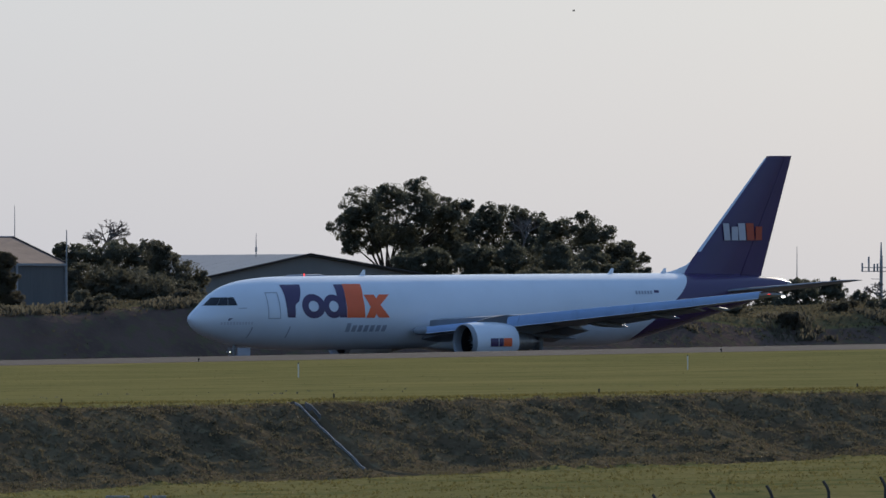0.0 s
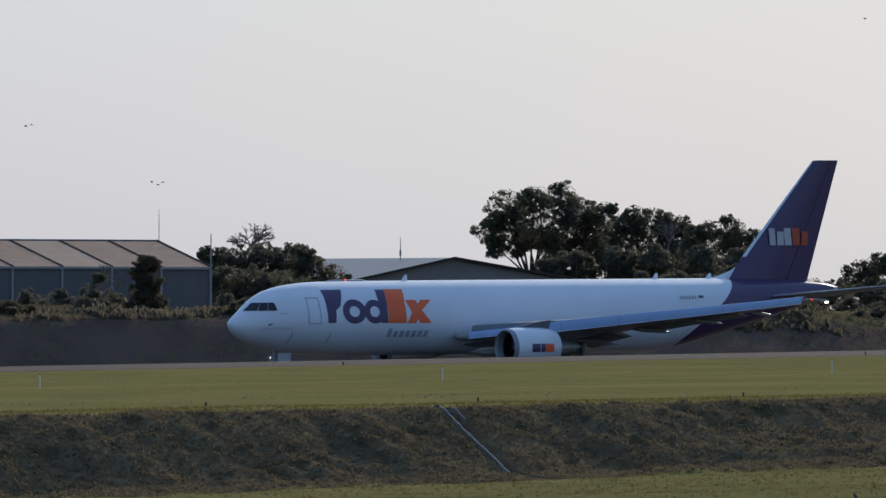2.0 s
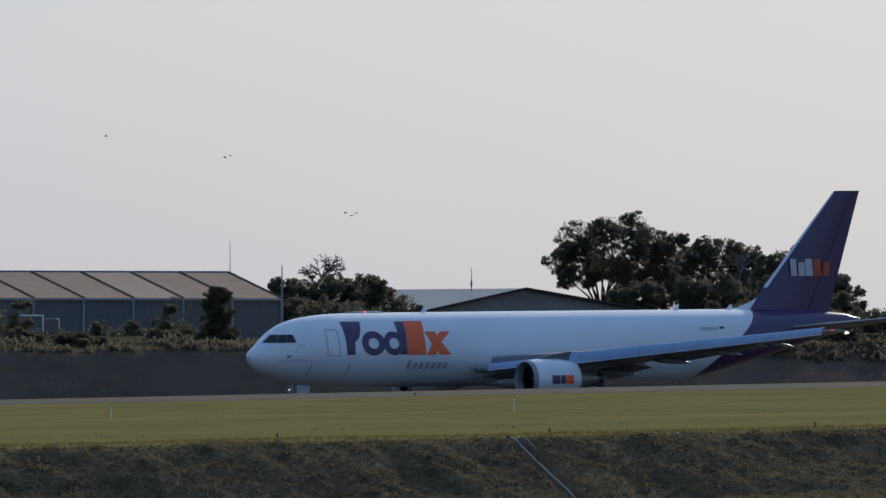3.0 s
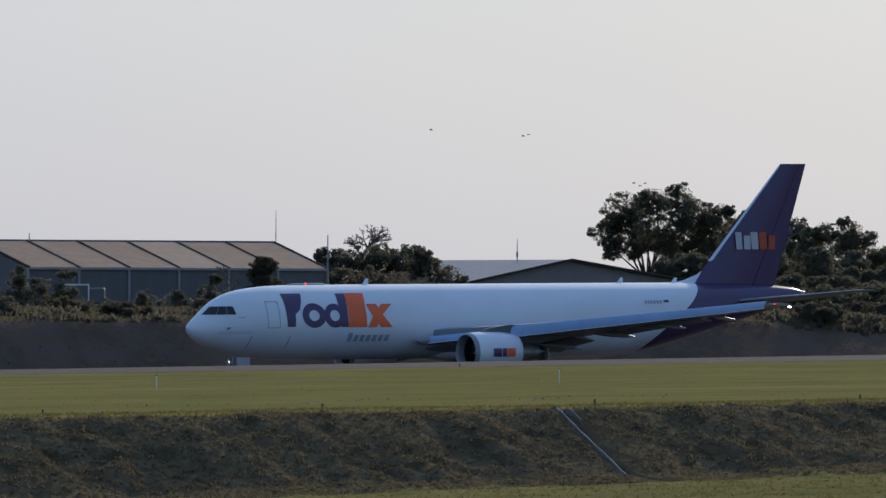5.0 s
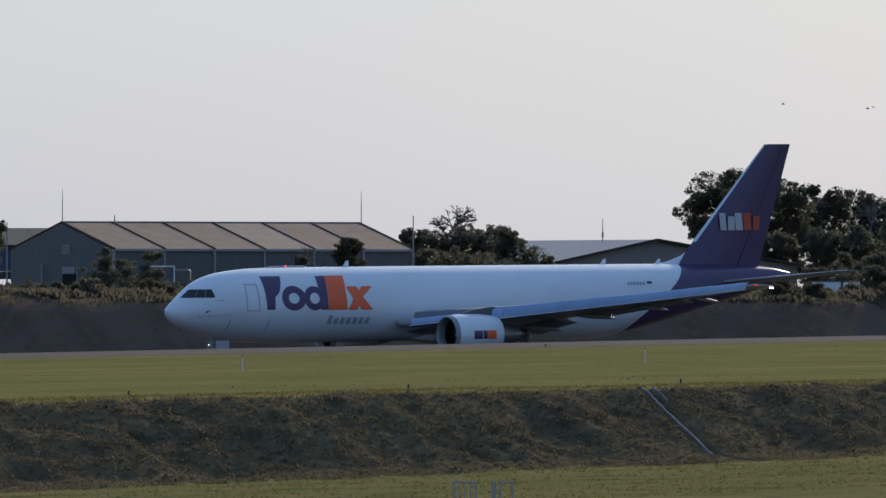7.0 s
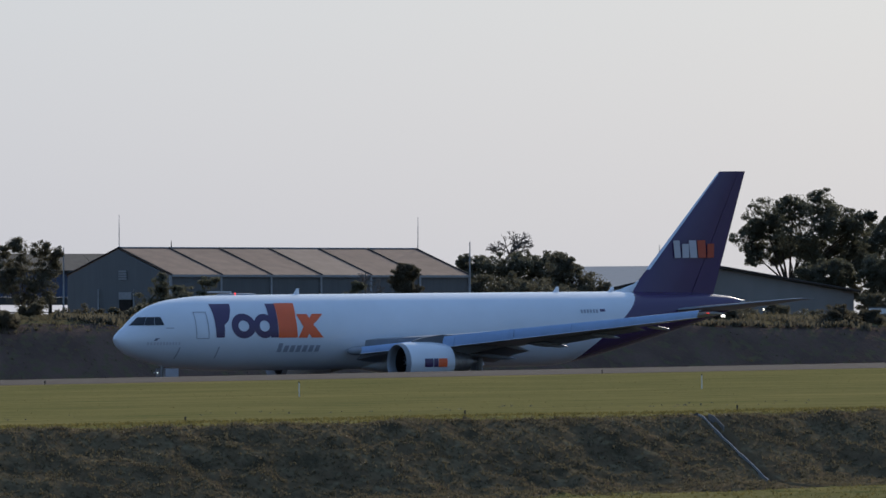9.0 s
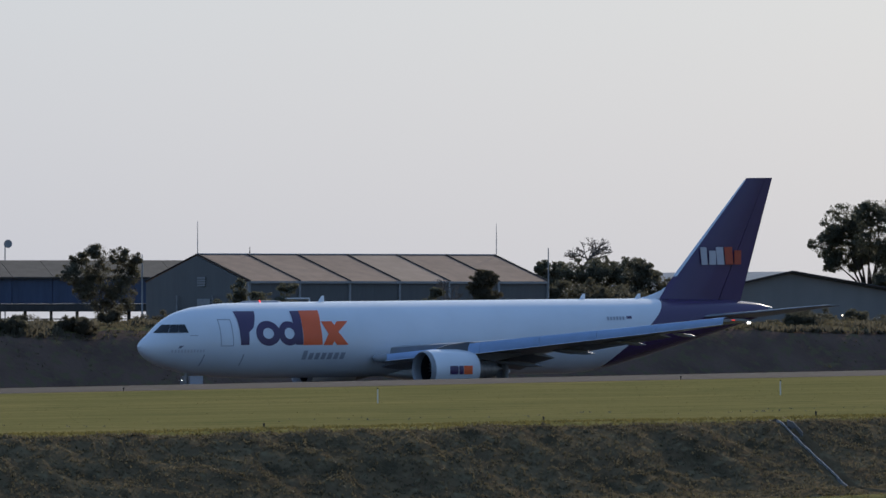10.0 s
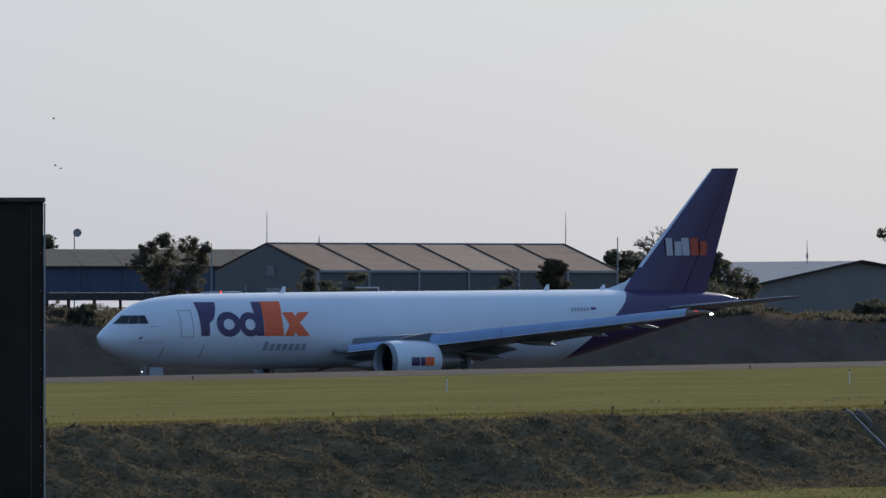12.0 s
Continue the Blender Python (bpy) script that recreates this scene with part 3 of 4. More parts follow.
    part("roof_panel", (*tube([(8.6, 0, 7.5), (9.0, 0, 7.53), (11.6, 0, 7.54), (12.0, 0, 7.5)], [.03, .06, .06, .03], 8), True), M["faint_door"], body)
    zt0 = section(10.2)[0]
    part("beacon", (*tube([(10.2, 0, zt0 - .02), (10.2, 0, zt0 + .08), (10.2, 0, zt0 + .16)], [.08, .07, .03], 12), True), M["beacon"], body, "red beacon on the crown")
    # undercarriage
    gear = part("nose_gear", (*tube([(4.0, 0, 2.6), (4.0, 0, .5)], [.13, .1], 12), True), M["column"], plane, "steel nose gear leg")
    for y in (-.3, .3):
        wheel(gear, 4.0, y, .47, .47, .15)
    part("taxi_light", (*tube([(3.55, -.2, 2.05), (3.49, -.2, 2.05)], [.025, .028], 12), True), M["lamp_white"], gear, "lit taxi light")
    part("taxi_light", (*tube([(3.55, .2, 2.05), (3.49, .2, 2.05)], [.035, .04], 12), True), M["metal"], gear, "unlit taxi light")
    for y in (-.62, .62):
        part("gear_door", box(3.9, 5.0, y - .02, y + .02, 1.45, 2.35, .015), M["pale"], gear, "pale grey nose gear door")
    for sgn in (-1, 1):
        leg = part("main_gear", (*tube([(27.9, sgn * 4.65, 3.1), (27.9, sgn * 4.65, .75)], [.24, .18], 12), True), M["column"], plane, "steel main gear leg")
        part("bogie", (*tube([(27.2, sgn * 4.65, .62), (28.6, sgn * 4.65, .62)], [.13, .13], 10), True), M["column"], leg)
        part("gear_door", box(27.4, 28.4, sgn * 4.25 - .02, sgn * 4.25 + .02, 1.9, 3.0, .015), M["wing"], leg)
        for x in (27.2, 28.6):
            for dy in (-.55, .55):
                wheel(leg, x, sgn * 4.65 + dy, .57, .57, .21)
    return plane


def livery():
    """White paint, purple aft of a slanted, slightly bent line round the rear fuselage."""
    m = mat("fuselage_paint", WHITE, .26, scale=.5, vary=.04, coat=.25)
    n, l = m.node_tree.nodes, m.node_tree.links
    b = n["Principled BSDF"]
    base = b.inputs["Base Color"].links[0].from_socket
    co, sep = n.new("ShaderNodeTexCoord"), n.new("ShaderNodeSeparateXYZ")
    l.new(co.outputs["Object"], sep.inputs[0])
    edge = n.new("ShaderNodeMapRange")
    edge.interpolation_type = "SMOOTHSTEP"
    edge.inputs[1].default_value, edge.inputs[2].default_value = 1.6, 8.2
    edge.inputs[3].default_value, edge.inputs[4].default_value = 38.2, 44.2
    l.new(sep.outputs[2], edge.inputs[0])
    gt = n.new("ShaderNodeMath")
    gt.operation = "GREATER_THAN"
    l.new(sep.outputs[0], gt.inputs[0])
    l.new(edge.outputs[0], gt.inputs[1])
    mix = n.new("ShaderNodeMix")
    mix.data_type = "RGBA"
    mix.inputs[7].default_value = (*PURPLE, 1)
    l.new(gt.outputs[0], mix.inputs[0])
    l.new(base, mix.inputs[6])
    l.new(mix.outputs[2], b.inputs["Base Color"])
    return m


M["fuselage"] = livery()
M["faint_door"] = mat("seam_grey", (.36, .38, .42), .5, vary=.08)
plane = build_plane()


# ---- buildings beyond the bank; their walls run along and across the taxiway ----
TURN = math.degrees(PSI)


def gable_shell(length, w_near, w_far, ridge, eave_near, eave_far, thick=.12):
    """Roof slabs of a shed: x along the ridge, y across (negative: near side), z up."""
    def slab(y1, z1):
        s = 1 if y1 > 0 else -1
        return ([(0, 0, ridge), (length, 0, ridge), (length, y1, z1), (0, y1, z1),
                 (0, 0, ridge - thick), (length, 0, ridge - thick), (length, y1, z1 - thick), (0, y1, z1 - thick)],
                [(0, 1, 2, 3)[::s], (4, 7, 6, 5)[::s], (0, 4, 5, 1)[::s], (2, 6, 7, 3)[::s], (0, 3, 7, 4)[::s], (1, 5, 6, 2)[::s]])
    return slab(-w_near, eave_near), slab(w_far, eave_far)


def brown_hangar():
    L, W, RZ, EZ, BZ = 31.42, 8.3, 6.41, 4.05, 0.0
    h = thing("hangar", (-63.97, 1241.0, 1.5), "long brown-roofed fabric hangar with dark grey walls", "hangar", turn=TURN)
    bay = L / 6
    for i in range(6):
        near, far = gable_shell(bay - .1, W + .3, W + .3, RZ, EZ, EZ)
        for slab in (near, far):
            v = [(x + i * bay + .05, y, z) for x, y, z in slab[0]]
            part("roof_panel", (v, slab[1]), M["roof_pale"] if i == 3 else M["roof"], h, "pale roof bay" if i == 3 else "")
    # dark bars: roof seams, with the shadow lines along them in the same colour
    for i in range(7):
        x = i * bay
        for s in (-1, 1):
            p = [(x, 0, RZ + .05), (x, s * (W + .35), EZ + .03)]
            part("roof_seam", tube(p, [.065, .065], 6), M["roof_seam"], h)
    part("ridge_cap", tube([(0, 0, RZ + .05), (L, 0, RZ + .05)], [.06, .06], 6), M["column"], h)
    t = .2
    for y in (-W, W):
        for i in range(6):
            part("wall_panel", box(i * bay + .08, (i + 1) * bay - .08, y - t / 2, y + t / 2, BZ - .5, EZ - .15, .02), M["slate"], h)
    for i in range(7):
        part("column", box(i * bay - .11, i * bay + .11, -W - .25, -W - .02, BZ - .5, EZ - .05, .02), M["column"], h, "pale steel column")
    part("eave_beam", box(0, L, -W - .34, -W - .24, EZ - .22, EZ - .02, .01), M["column"], h)
    for x in (0, L):
        v = [(x - t / 2, -W, -.5), (x - t / 2, W, -.5), (x - t / 2, W, EZ - .12), (x - t / 2, 0, RZ - .14), (x - t / 2, -W, EZ - .12)]
        v += [(q[0] + t, q[1], q[2]) for q in v]
        f = [(0, 1, 2, 3, 4), (9, 8, 7, 6, 5)] + [(i, i + 5, (i + 1) % 5 + 5, (i + 1) % 5) for i in range(5)]
        part("gable_wall", (v, f), M["slate"], h, "dark blue-grey gable wall")
    for k in range(4):
        part("louvre", box(-.2, -.1, -1.55, -.25, 3.6 + k * .22, 3.76 + k * .22, .01), M["column"], h)
    # no real opening: a black panel gives the shade inside the doorway
    part("door", box(-.24, -.1, -2.4, -.4, -.5, 1.85, .02), M["black"], h, "black panel for the dark inside of a doorway")
    part("door_lintel", box(-.26, -.1, -2.45, -.35, 1.87, 2.5, .02), M["column"], h, "pale panel above the doorway")
    for y in (2.8, -3.0):
        part("door_post", box(-.4, -.28, y - .07, y + .07, -.5, 2.8, .02), M["column"], h)


def grey_shed():
    L, WN, WF, RZ, EN, EF = 24.0, 12.2, 17.4, 5.65, 3.4, 3.2
    h = thing("shed", (-13.45, 1400.0, 1.5), "wide grey shed with a low metal roof and beige gable", "shed", turn=TURN + 90)
    # x runs along the ridge away from the taxiway; y negative: the side towards +a
    def slab(y1, z1, k):
        a0, a1 = -.5 + (L + .5) * k / 8 + .02, -.5 + (L + .5) * (k + 1) / 8 - .02
        v = [(a0, 0, RZ), (a1, 0, RZ), (a1, y1, z1), (a0, y1, z1)]
        v += [(x, y, z - .15) for x, y, z in v]
        return v, [(0, 1, 2, 3), (7, 6, 5, 4), (0, 4, 5, 1), (1, 5, 6, 2), (2, 6, 7, 3), (3, 7, 4, 0)]
    for k in range(8):
        part("roof_panel", slab(WN + .4, EN - .08, k), M["metal_roof"], h)
        part("roof_panel", slab(-WF - .4, EF - .06, k), M["metal_roof"], h)
    part("fascia", tube([(-.55, WN + .4, EN - .1), (-.55, 0, RZ), (-.55, -WF - .4, EF - .08)], [.12, .12, .12], 6), M["roof_seam"], h, "dark roof edge")
    for x in (0, L - .3):
        v = [(x, WN, -.5), (x, -WF, -.5), (x, -WF, EF - .2), (x, 0, RZ - .2), (x, WN, EN - .2)]
        v += [(q[0] + .25, q[1], q[2]) for q in v]
        f = [(0, 1, 2, 3, 4), (9, 8, 7, 6, 5)] + [(i, i + 5, (i + 1) % 5 + 5, (i + 1) % 5) for i in range(5)]
        part("gable_wall", (v, f), M["beige"], h, "plain grey-beige gable wall")
    part("side_wall", box(.26, L - .31, WN - .25, WN, -.5, EN - .25), M["beige"], h)
    part("side_wall", box(.26, L - .31, -WF, -WF + .25, -.5, EF - .25), M["beige"], h)


def blue_shed():
    h = thing("shed", (-116, 1318.0, 1.05), "long blue-clad open shed with a weathered grey roof", "shed", turn=TURN * .35)
    L = 62.0
    for k in range(16):
        x0, x1 = L * k / 16 + .02, L * (k + 1) / 16 - .02
        v = [(x0, -.5, 5.3), (x1, -.5, 5.3), (x1, 8, 6.92), (x0, 8, 6.92)]
        v += [(x, y, z - .15) for x, y, z in v]
        part("roof_panel", (v, [(0, 1, 2, 3), (7, 6, 5, 4), (0, 4, 5, 1), (1, 5, 6, 2), (2, 6, 7, 3), (3, 7, 4, 0)]), M["shed_roof"], h)
        v = [(x0, 16.5, 5.3), (x1, 16.5, 5.3), (x1, 8.05, 6.92), (x0, 8.05, 6.92)]
        v += [(x, y, z - .15) for x, y, z in v]
        part("roof_panel", (v, [(3, 2, 1, 0), (4, 5, 6, 7), (1, 5, 4, 0), (2, 6, 5, 1), (3, 7, 6, 2), (0, 4, 7, 3)]), M["shed_roof"], h)
        part("wall_panel", box(x0, x1, 0, .2, 2.8, 5.12, .02), M["blue"], h, "blue metal cladding")
    part("inner_wall", box(0, L, .21, .4, 2.8, 5.1), M["shed_roof"], h)
    part("canopy", box(0, L, -1.2, 0, 2.05, 2.78, .04), M["shed_roof"], h, "grey canopy beam above open bays")
    for k in range(26):
        x = L * k / 25
        part("column", box(x - .12, x + .12, -.1, .14, -.5, 2.05), M["rust"], h)
        part("column", box(x - .12, x + .12, 15.8, 16.04, -.5, 5.1), M["rust"], h)
    part("rail", box(0, L, -.02, .06, 1.3, 1.4), M["rust"], h)


brown_hangar()
grey_shed()
blue_shed()


def dark_tower():
    """Black-clad building close by, seen from its shaded side, with a bare metal corner profile."""
    t = thing("building", (-13.42, 200.0, -10.6), "black panel-clad building with a bright metal corner strip", "building", turn=4.4)
    part("wall", box(-9, -.06, 0, 6, -.5, 12.46, .03), M["black"], t, "black cladding wall")
    part("roof_coping", box(-9.05, -.03, -.05, 6.05, 12.465, 12.53, .015), M["rust"], t)
    part("corner_strip", box(-.055, -.03, -.02, .05, -.5, 12.45, .004), M["column"], t, "narrow bright metal corner strip")
    for k in range(22):
        z = .2 + k * .55
        part("bolt", tube([(-.1, -.035, z), (-.1, .01, z)], [.009, .009], 8), M["column"], t)
    part("seam", box(-.24, -.225, -.012, .0, -.5, 12.4), M["rust"], t)


dark_tower()


# ---- masts, poles, dish ----
def pole(x, d, z0, z1, r, material, label, tip=0.0):
    p = thing("pole", (x, d, z0), label, "pole")
    part("shaft", tube([(0, 0, 0), (0, 0, (z1 - z0) * .55), (0, 0, z1 - z0)], [r, r * .85, r * .45], 8), material, p)
    if tip:
        part("rod_base", tube([(0, 0, tip), (0, 0, tip + .5)], [r * 2, r * 2], 8), material, p)
    return p


pole(-63.97, 1241.5, 7.85, 10.85, .04, M["column"], "thin lightning rod on the hangar ridge")
pole(-38.2, 1259.0, 7.85, 10.75, .04, M["column"], "thin lightning rod on the hangar ridge")
pole(-59.5, 1244.2, 7.85, 8.6, .05, M["rust"], "short rod on the hangar ridge")
pole(-68.5, 1235.0, 1.5, 7.9, .09, M["column"], "pale slim post beside the blue shed")
pole(-33.3, 1249.0, 1.5, 8.5, .09, M["column"], "slim pale antenna pole beside the hangar")
pole(-18.6, 1404.0, 6.9, 9.25, .05, M["column"], "short mast on the grey shed roof", .5)
pole(31.3, 1250.0, 1.5, 7.1, .05, M["column"], "thin mast above the scrub")

dish = thing("dish_antenna", (-88.02, 1350.0, 1.5), "small round dish antenna on a pole", "antenna")
part("shaft", tube([(0, 0, 0), (0, 0, 7.9)], [.06, .05], 8), M["column"], dish)
rings = [[(.3 + rr * math.cos(2 * math.pi * k / 24), -.12 - .25 * (1 - (rr / .4) ** 2) * -.4, 8.15 + rr * math.sin(2 * math.pi * k / 24)) for k in range(24)]
         for rr in (.40, .33, .2, .03)]
part("reflector", (*loft(rings), True), M["column"], dish, "grey dish reflector")

tower = thing("cell_tower", (40.3, 1300.0, 1.5), "slim steel mast with panel aerials", "antenna mast")
part("mast", tube([(0, 0, 0), (0, 0, 4.2), (0, 0, 6.3)], [.16, .15, .05], 10), M["column"], tower)
for x in (-1.75, -1.15, -.65, -.35, .05, .7, 1.2):
    hgt = {-1.75: .8, -1.15: 1.4, .05: 1.5}.get(x, .75)
    part("panel_aerial", box(x - .08, x + .08, -.45, -.3, 3.55, 3.55 + hgt, .02), M["column"], tower)
for z in (3.6, 3.95):
    part("bracket", tube([(-1.8, -.35, z), (1.3, -.35, z)], [.04, .04], 6), M["column"], tower)
for k in range(3):
    part("platform_rail", tube([(-.95, -.3, 1.9 + k * .5), (0, -.3, 1.9 + k * .5)], [.03, .03], 6), M["column"], tower)


# ---- plants ----
def leaf_cards(points, size, rng):
    """Small bent leaf sprays at the points, each its own island of two triangles."""
    n = len(points)
    p = np.asarray(points)
    d1 = rng.normal(size=(n, 3))
    d1 /= np.linalg.norm(d1, axis=1)[:, None]
    d2 = rng.normal(size=(n, 3))
    d2 -= d1 * (d1 * d2).sum(1)[:, None]
    d2 /= np.linalg.norm(d2, axis=1)[:, None]
    s = size * rng.uniform(.5, 1.25, (n, 1))
    bend = np.cross(d1, d2) * s * .25
    v = np.stack([p - d1 * s * .6, p + d2 * s * .32 + bend, p + d1 * s * .6, p - d2 * s * .32 + bend], 1).reshape(-1, 3)
    f = np.arange(4 * n).reshape(n, 4)
    return v.tolist(), np.concatenate([f[:, [0, 1, 2]], f[:, [0, 2, 3]]]).tolist()


def grow(name, base, blobs, trunk, leaf, dens, label):
    """A plant: tapered trunk, a limb to each mass of foliage, and sprays of leaves in uneven clumps."""
    rng = np.random.default_rng(int(abs(base[0]) * 10 + base[1]))
    t = thing(name, base, label, "tree" if name == "tree" else "bush")
    wood, pts = [], []
    zmin = min(z - r for _, z, r in blobs)
    fork = max(.4, zmin * .8)
    bend = rng.normal(0, .2, 4)
    if name == "tree":
        wood.append(tube([(0, 0, -.4), (bend[0] * .5, 0, fork * .5), (bend[1], bend[2], fork)], [trunk * 1.25, trunk, trunk * .8], 8))
    for x, z, r in blobs:
        y = rng.normal(0, max(.6, r * .55))
        mid = (x * (.45 if name == "tree" else .97) + rng.normal(0, .25), y * .4, fork + (z - fork) * .5)
        root = (bend[1], bend[2], fork * .95) if name == "tree" else (x * .97 + .05, y * .8, -.3)
        limb = [tube([root, mid, (x, y, z)], [trunk * .36, trunk * .24, trunk * .1], 6)]
        lobes = [(np.array((x, y, z)), r)]
        for _ in range(3):                       # smaller lobes break the round outline
            d = rng.normal(size=3)
            d *= r * rng.uniform(.6, .9) / np.linalg.norm(d)
            lobes.append((lobes[0][0] + d * np.array((1.05, 1, .85)), r * rng.uniform(.35, .55)))
        for (c, q0) in lobes:
            m = int(dens * 9 * (q0 / leaf) ** 2)
            q = rng.normal(size=(m, 3))
            q = q / np.linalg.norm(q, axis=1)[:, None] * (rng.uniform(0, 1, (m, 1)) ** .4) * q0 * np.array((.95, .95, .8))
            pts.append(q + c)
            clumps = max(8, int(13 * dens * q0 / max(r, .1) * max(1, q0)))
            for k in range(clumps):
                d = rng.normal(size=3)
                d /= np.linalg.norm(d)
                far = rng.uniform(.45, 1.0) * (1.15 if rng.random() < .3 else 1)
                cx = c + d * q0 * far * np.array((1.05, 1.1, .85))
                if k % 3 == 0:
                    limb.append(tube([(x * .9 + mid[0] * .1, y, z * .9 + mid[2] * .1), tuple(cx)], [trunk * .13, trunk * .04], 4, False))
                cr = rng.uniform(.16, .42) * min(1.0, .45 + .3 * r)
                m = int(dens * 34 * (cr / leaf) ** 1.7) + 6
                q = rng.normal(size=(m, 3))
                q = q / np.linalg.norm(q, axis=1)[:, None] * (rng.uniform(0, 1, (m, 1)) ** .5) * cr * np.array((1.15, 1.15, .85))
                pts.append(q + cx)
        if name == "bush":
            part("stem", (*join(*limb), True), M["bark"], t)
        else:
            wood += limb
    if name == "tree":
        part("trunk", (*join(*wood), True), M["bark"], t)
    olive = any(w in label for w in ("olive", "scrub", "grey"))
    dry = any(w in label for w in ("rough", "grey-brown"))
    part("crown", leaf_cards(np.concatenate(pts), leaf, rng), M["dry"] if dry else M["leaf_olive"] if olive else M["leaf"], t)
    return t


def bare_tree(base, high, wide, label, seed, foot=0.0):
    rng = random.Random(seed)
    t = thing("tree", base, label, "tree")
    wood = []

    def branch(p, d, length, r, depth):
        q = p + d * length
        mid = p + d * length * .5 + Vector((rng.gauss(0, .06), rng.gauss(0, .06), rng.gauss(0, .04))) * length
        wood.append(tube([p, mid, q], [r, r * .85, r * .7], 5, False))
        if depth:
            for _ in range(4 if depth > 4 else 3):
                e = (d + Vector((rng.gauss(0, .62) * wide, rng.gauss(0, .5), rng.gauss(.05, .32)))).normalized()
                branch(q, e, length * rng.uniform(.5, .78), r * .66, depth - 1)
    if foot:
        wood.append(tube([(-.1, 0, -foot), (.05, 0, -foot * .5), (0, 0, 0)], [.22, .18, .16], 8))
    branch(Vector((0, 0, 0)), Vector((.05, 0, 1)).normalized(), high * .34, .16, 6 if high > 5 else 5)
    part("trunk", (*join(*wood), True), M["twig"], t)


grow("tree", (-5.7, 1480, 1.5), [(-2.8, 11.3, 2.5), (-4.5, 8.7, 1.8), (0.1, 11.9, 2.2), (3.0, 12.1, 2.1), (1.0, 9.3, 3.0), (4.6, 10.7, 2.2), (-2.0, 7.7, 1.9), (3.8, 7.1, 2.5), (6.6, 9.9, 2.0), (7.5, 11.1, 1.1), (-2.8, 9.9, 1.8), (2.2, 6.1, 1.9), (5.6, 8.2, 2.0), (-0.6, 8.0, 1.5), (6.6, 6.5, 2.0), (1.6, 7.7, 1.8), (-3.6, 6.9, 1.2)],
     0.45, 0.21, 1.0, "broad spreading tree with dark green crown behind the hangars")
grow("tree", (5.7, 1490, 1.5), [(-3.2, 8.4, 1.9), (-2.5, 6.4, 2.0), (-0.7, 10.6, 1.4), (1.2, 9.6, 2.3), (-1.8, 9.1, 1.9), (3.3, 9.4, 1.8), (0.0, 7.3, 2.9), (3.0, 6.7, 2.6), (-2.1, 6.1, 2.7), (4.5, 8.5, 1.5), (-4.2, 7.4, 1.5), (4.4, 6.4, 2.0)],
     0.40, 0.20, 1.0, "dense dark green tree with twiggy top")
grow("tree", (14.5, 1470, 1.5), [(-1.8, 8.8, 1.5), (0.6, 9.1, 1.5), (1.8, 7.5, 2.0), (-1.2, 6.6, 2.4), (2.6, 6.0, 1.8), (-3.2, 6.3, 2.4), (5.3, 5.0, 1.5), (6.5, 4.0, 0.8), (3.5, 4.9, 1.8), (-3.2, 8.0, 1.7), (0.2, 4.6, 2.0), (0.4, 7.4, 1.6), (4.2, 6.4, 1.4)],
     0.35, 0.20, 0.9, "rounded dark tree with gaps in its crown")
grow("bush", (0.9, 1440, 1.5), [(-4.9, 4.8, 1.5), (-1.7, 5.2, 1.8), (2.3, 5.3, 2.0), (6.3, 5.2, 2.1), (10.7, 5.1, 2.0), (14.4, 5.0, 1.8), (17.6, 4.3, 1.4), (-4.0, 3.6, 1.6), (-1.2, 3.7, 2.0), (2.3, 3.5, 2.1), (5.8, 3.6, 2.2), (9.2, 3.6, 2.2), (12.7, 3.6, 2.1), (16.1, 3.3, 1.8), (19.0, 3.0, 1.2)],
     0.20, 0.20, 1.5, "dark undergrowth beneath the tall trees")
grow("tree", (-33.7, 1330, 1.5), [(-1.6, 5.3, 1.3), (0.5, 4.9, 1.8), (2.9, 5.3, 1.8), (5.1, 5.0, 1.8), (-1.1, 3.2, 1.9), (2.1, 2.9, 2.4), (5.3, 3.2, 2.1), (-2.4, 5.8, 0.6)],
     0.30, 0.20, 1.1, "dark dense evergreen beside the brown hangar")
grow("tree", (-25.6, 1320, 1.5), [(-1.3, 5.3, 1.4), (0.0, 3.9, 1.8), (1.8, 3.4, 1.6), (-1.6, 2.4, 2.1), (1.3, 1.8, 1.9), (2.9, 2.6, 1.0), (0.0, 1.0, 1.9)],
     0.25, 0.20, 1.0, "olive-green bushy tree beside the grey shed")
grow("bush", (-28.4, 1285, 1.5), [(-6.6, 2.4, 1.7), (-4.4, 2.8, 1.9), (-2.0, 2.6, 2.0), (0.4, 2.4, 2.0), (2.7, 1.9, 1.8), (4.9, 1.3, 1.5), (-5.6, 1.0, 1.7), (-3.2, 0.9, 1.8), (-0.8, 0.8, 1.8), (1.7, 0.7, 1.7), (4.0, 0.5, 1.4), (6.2, 0.4, 1.2)],
     0.15, 0.19, 1.1, "dark undergrowth between the hangar and the grey shed")
grow("bush", (9.0, 1405, 1.5), [(-6.0, 1.6, 1.7), (-3.4, 2.4, 2.0), (-0.6, 2.6, 2.1), (2.2, 2.4, 2.0), (5.0, 2.5, 2.1), (8.0, 2.2, 1.9), (11.0, 2.0, 1.8), (14.0, 1.7, 1.6), (-4.8, 0.6, 1.5), (-1.9, 0.7, 1.7), (1.0, 0.7, 1.7), (3.8, 0.7, 1.7), (6.6, 0.6, 1.6), (9.6, 0.6, 1.5), (12.6, 0.5, 1.4)],
     0.16, 0.20, 1.2, "dark thicket beside the grey shed's gable")
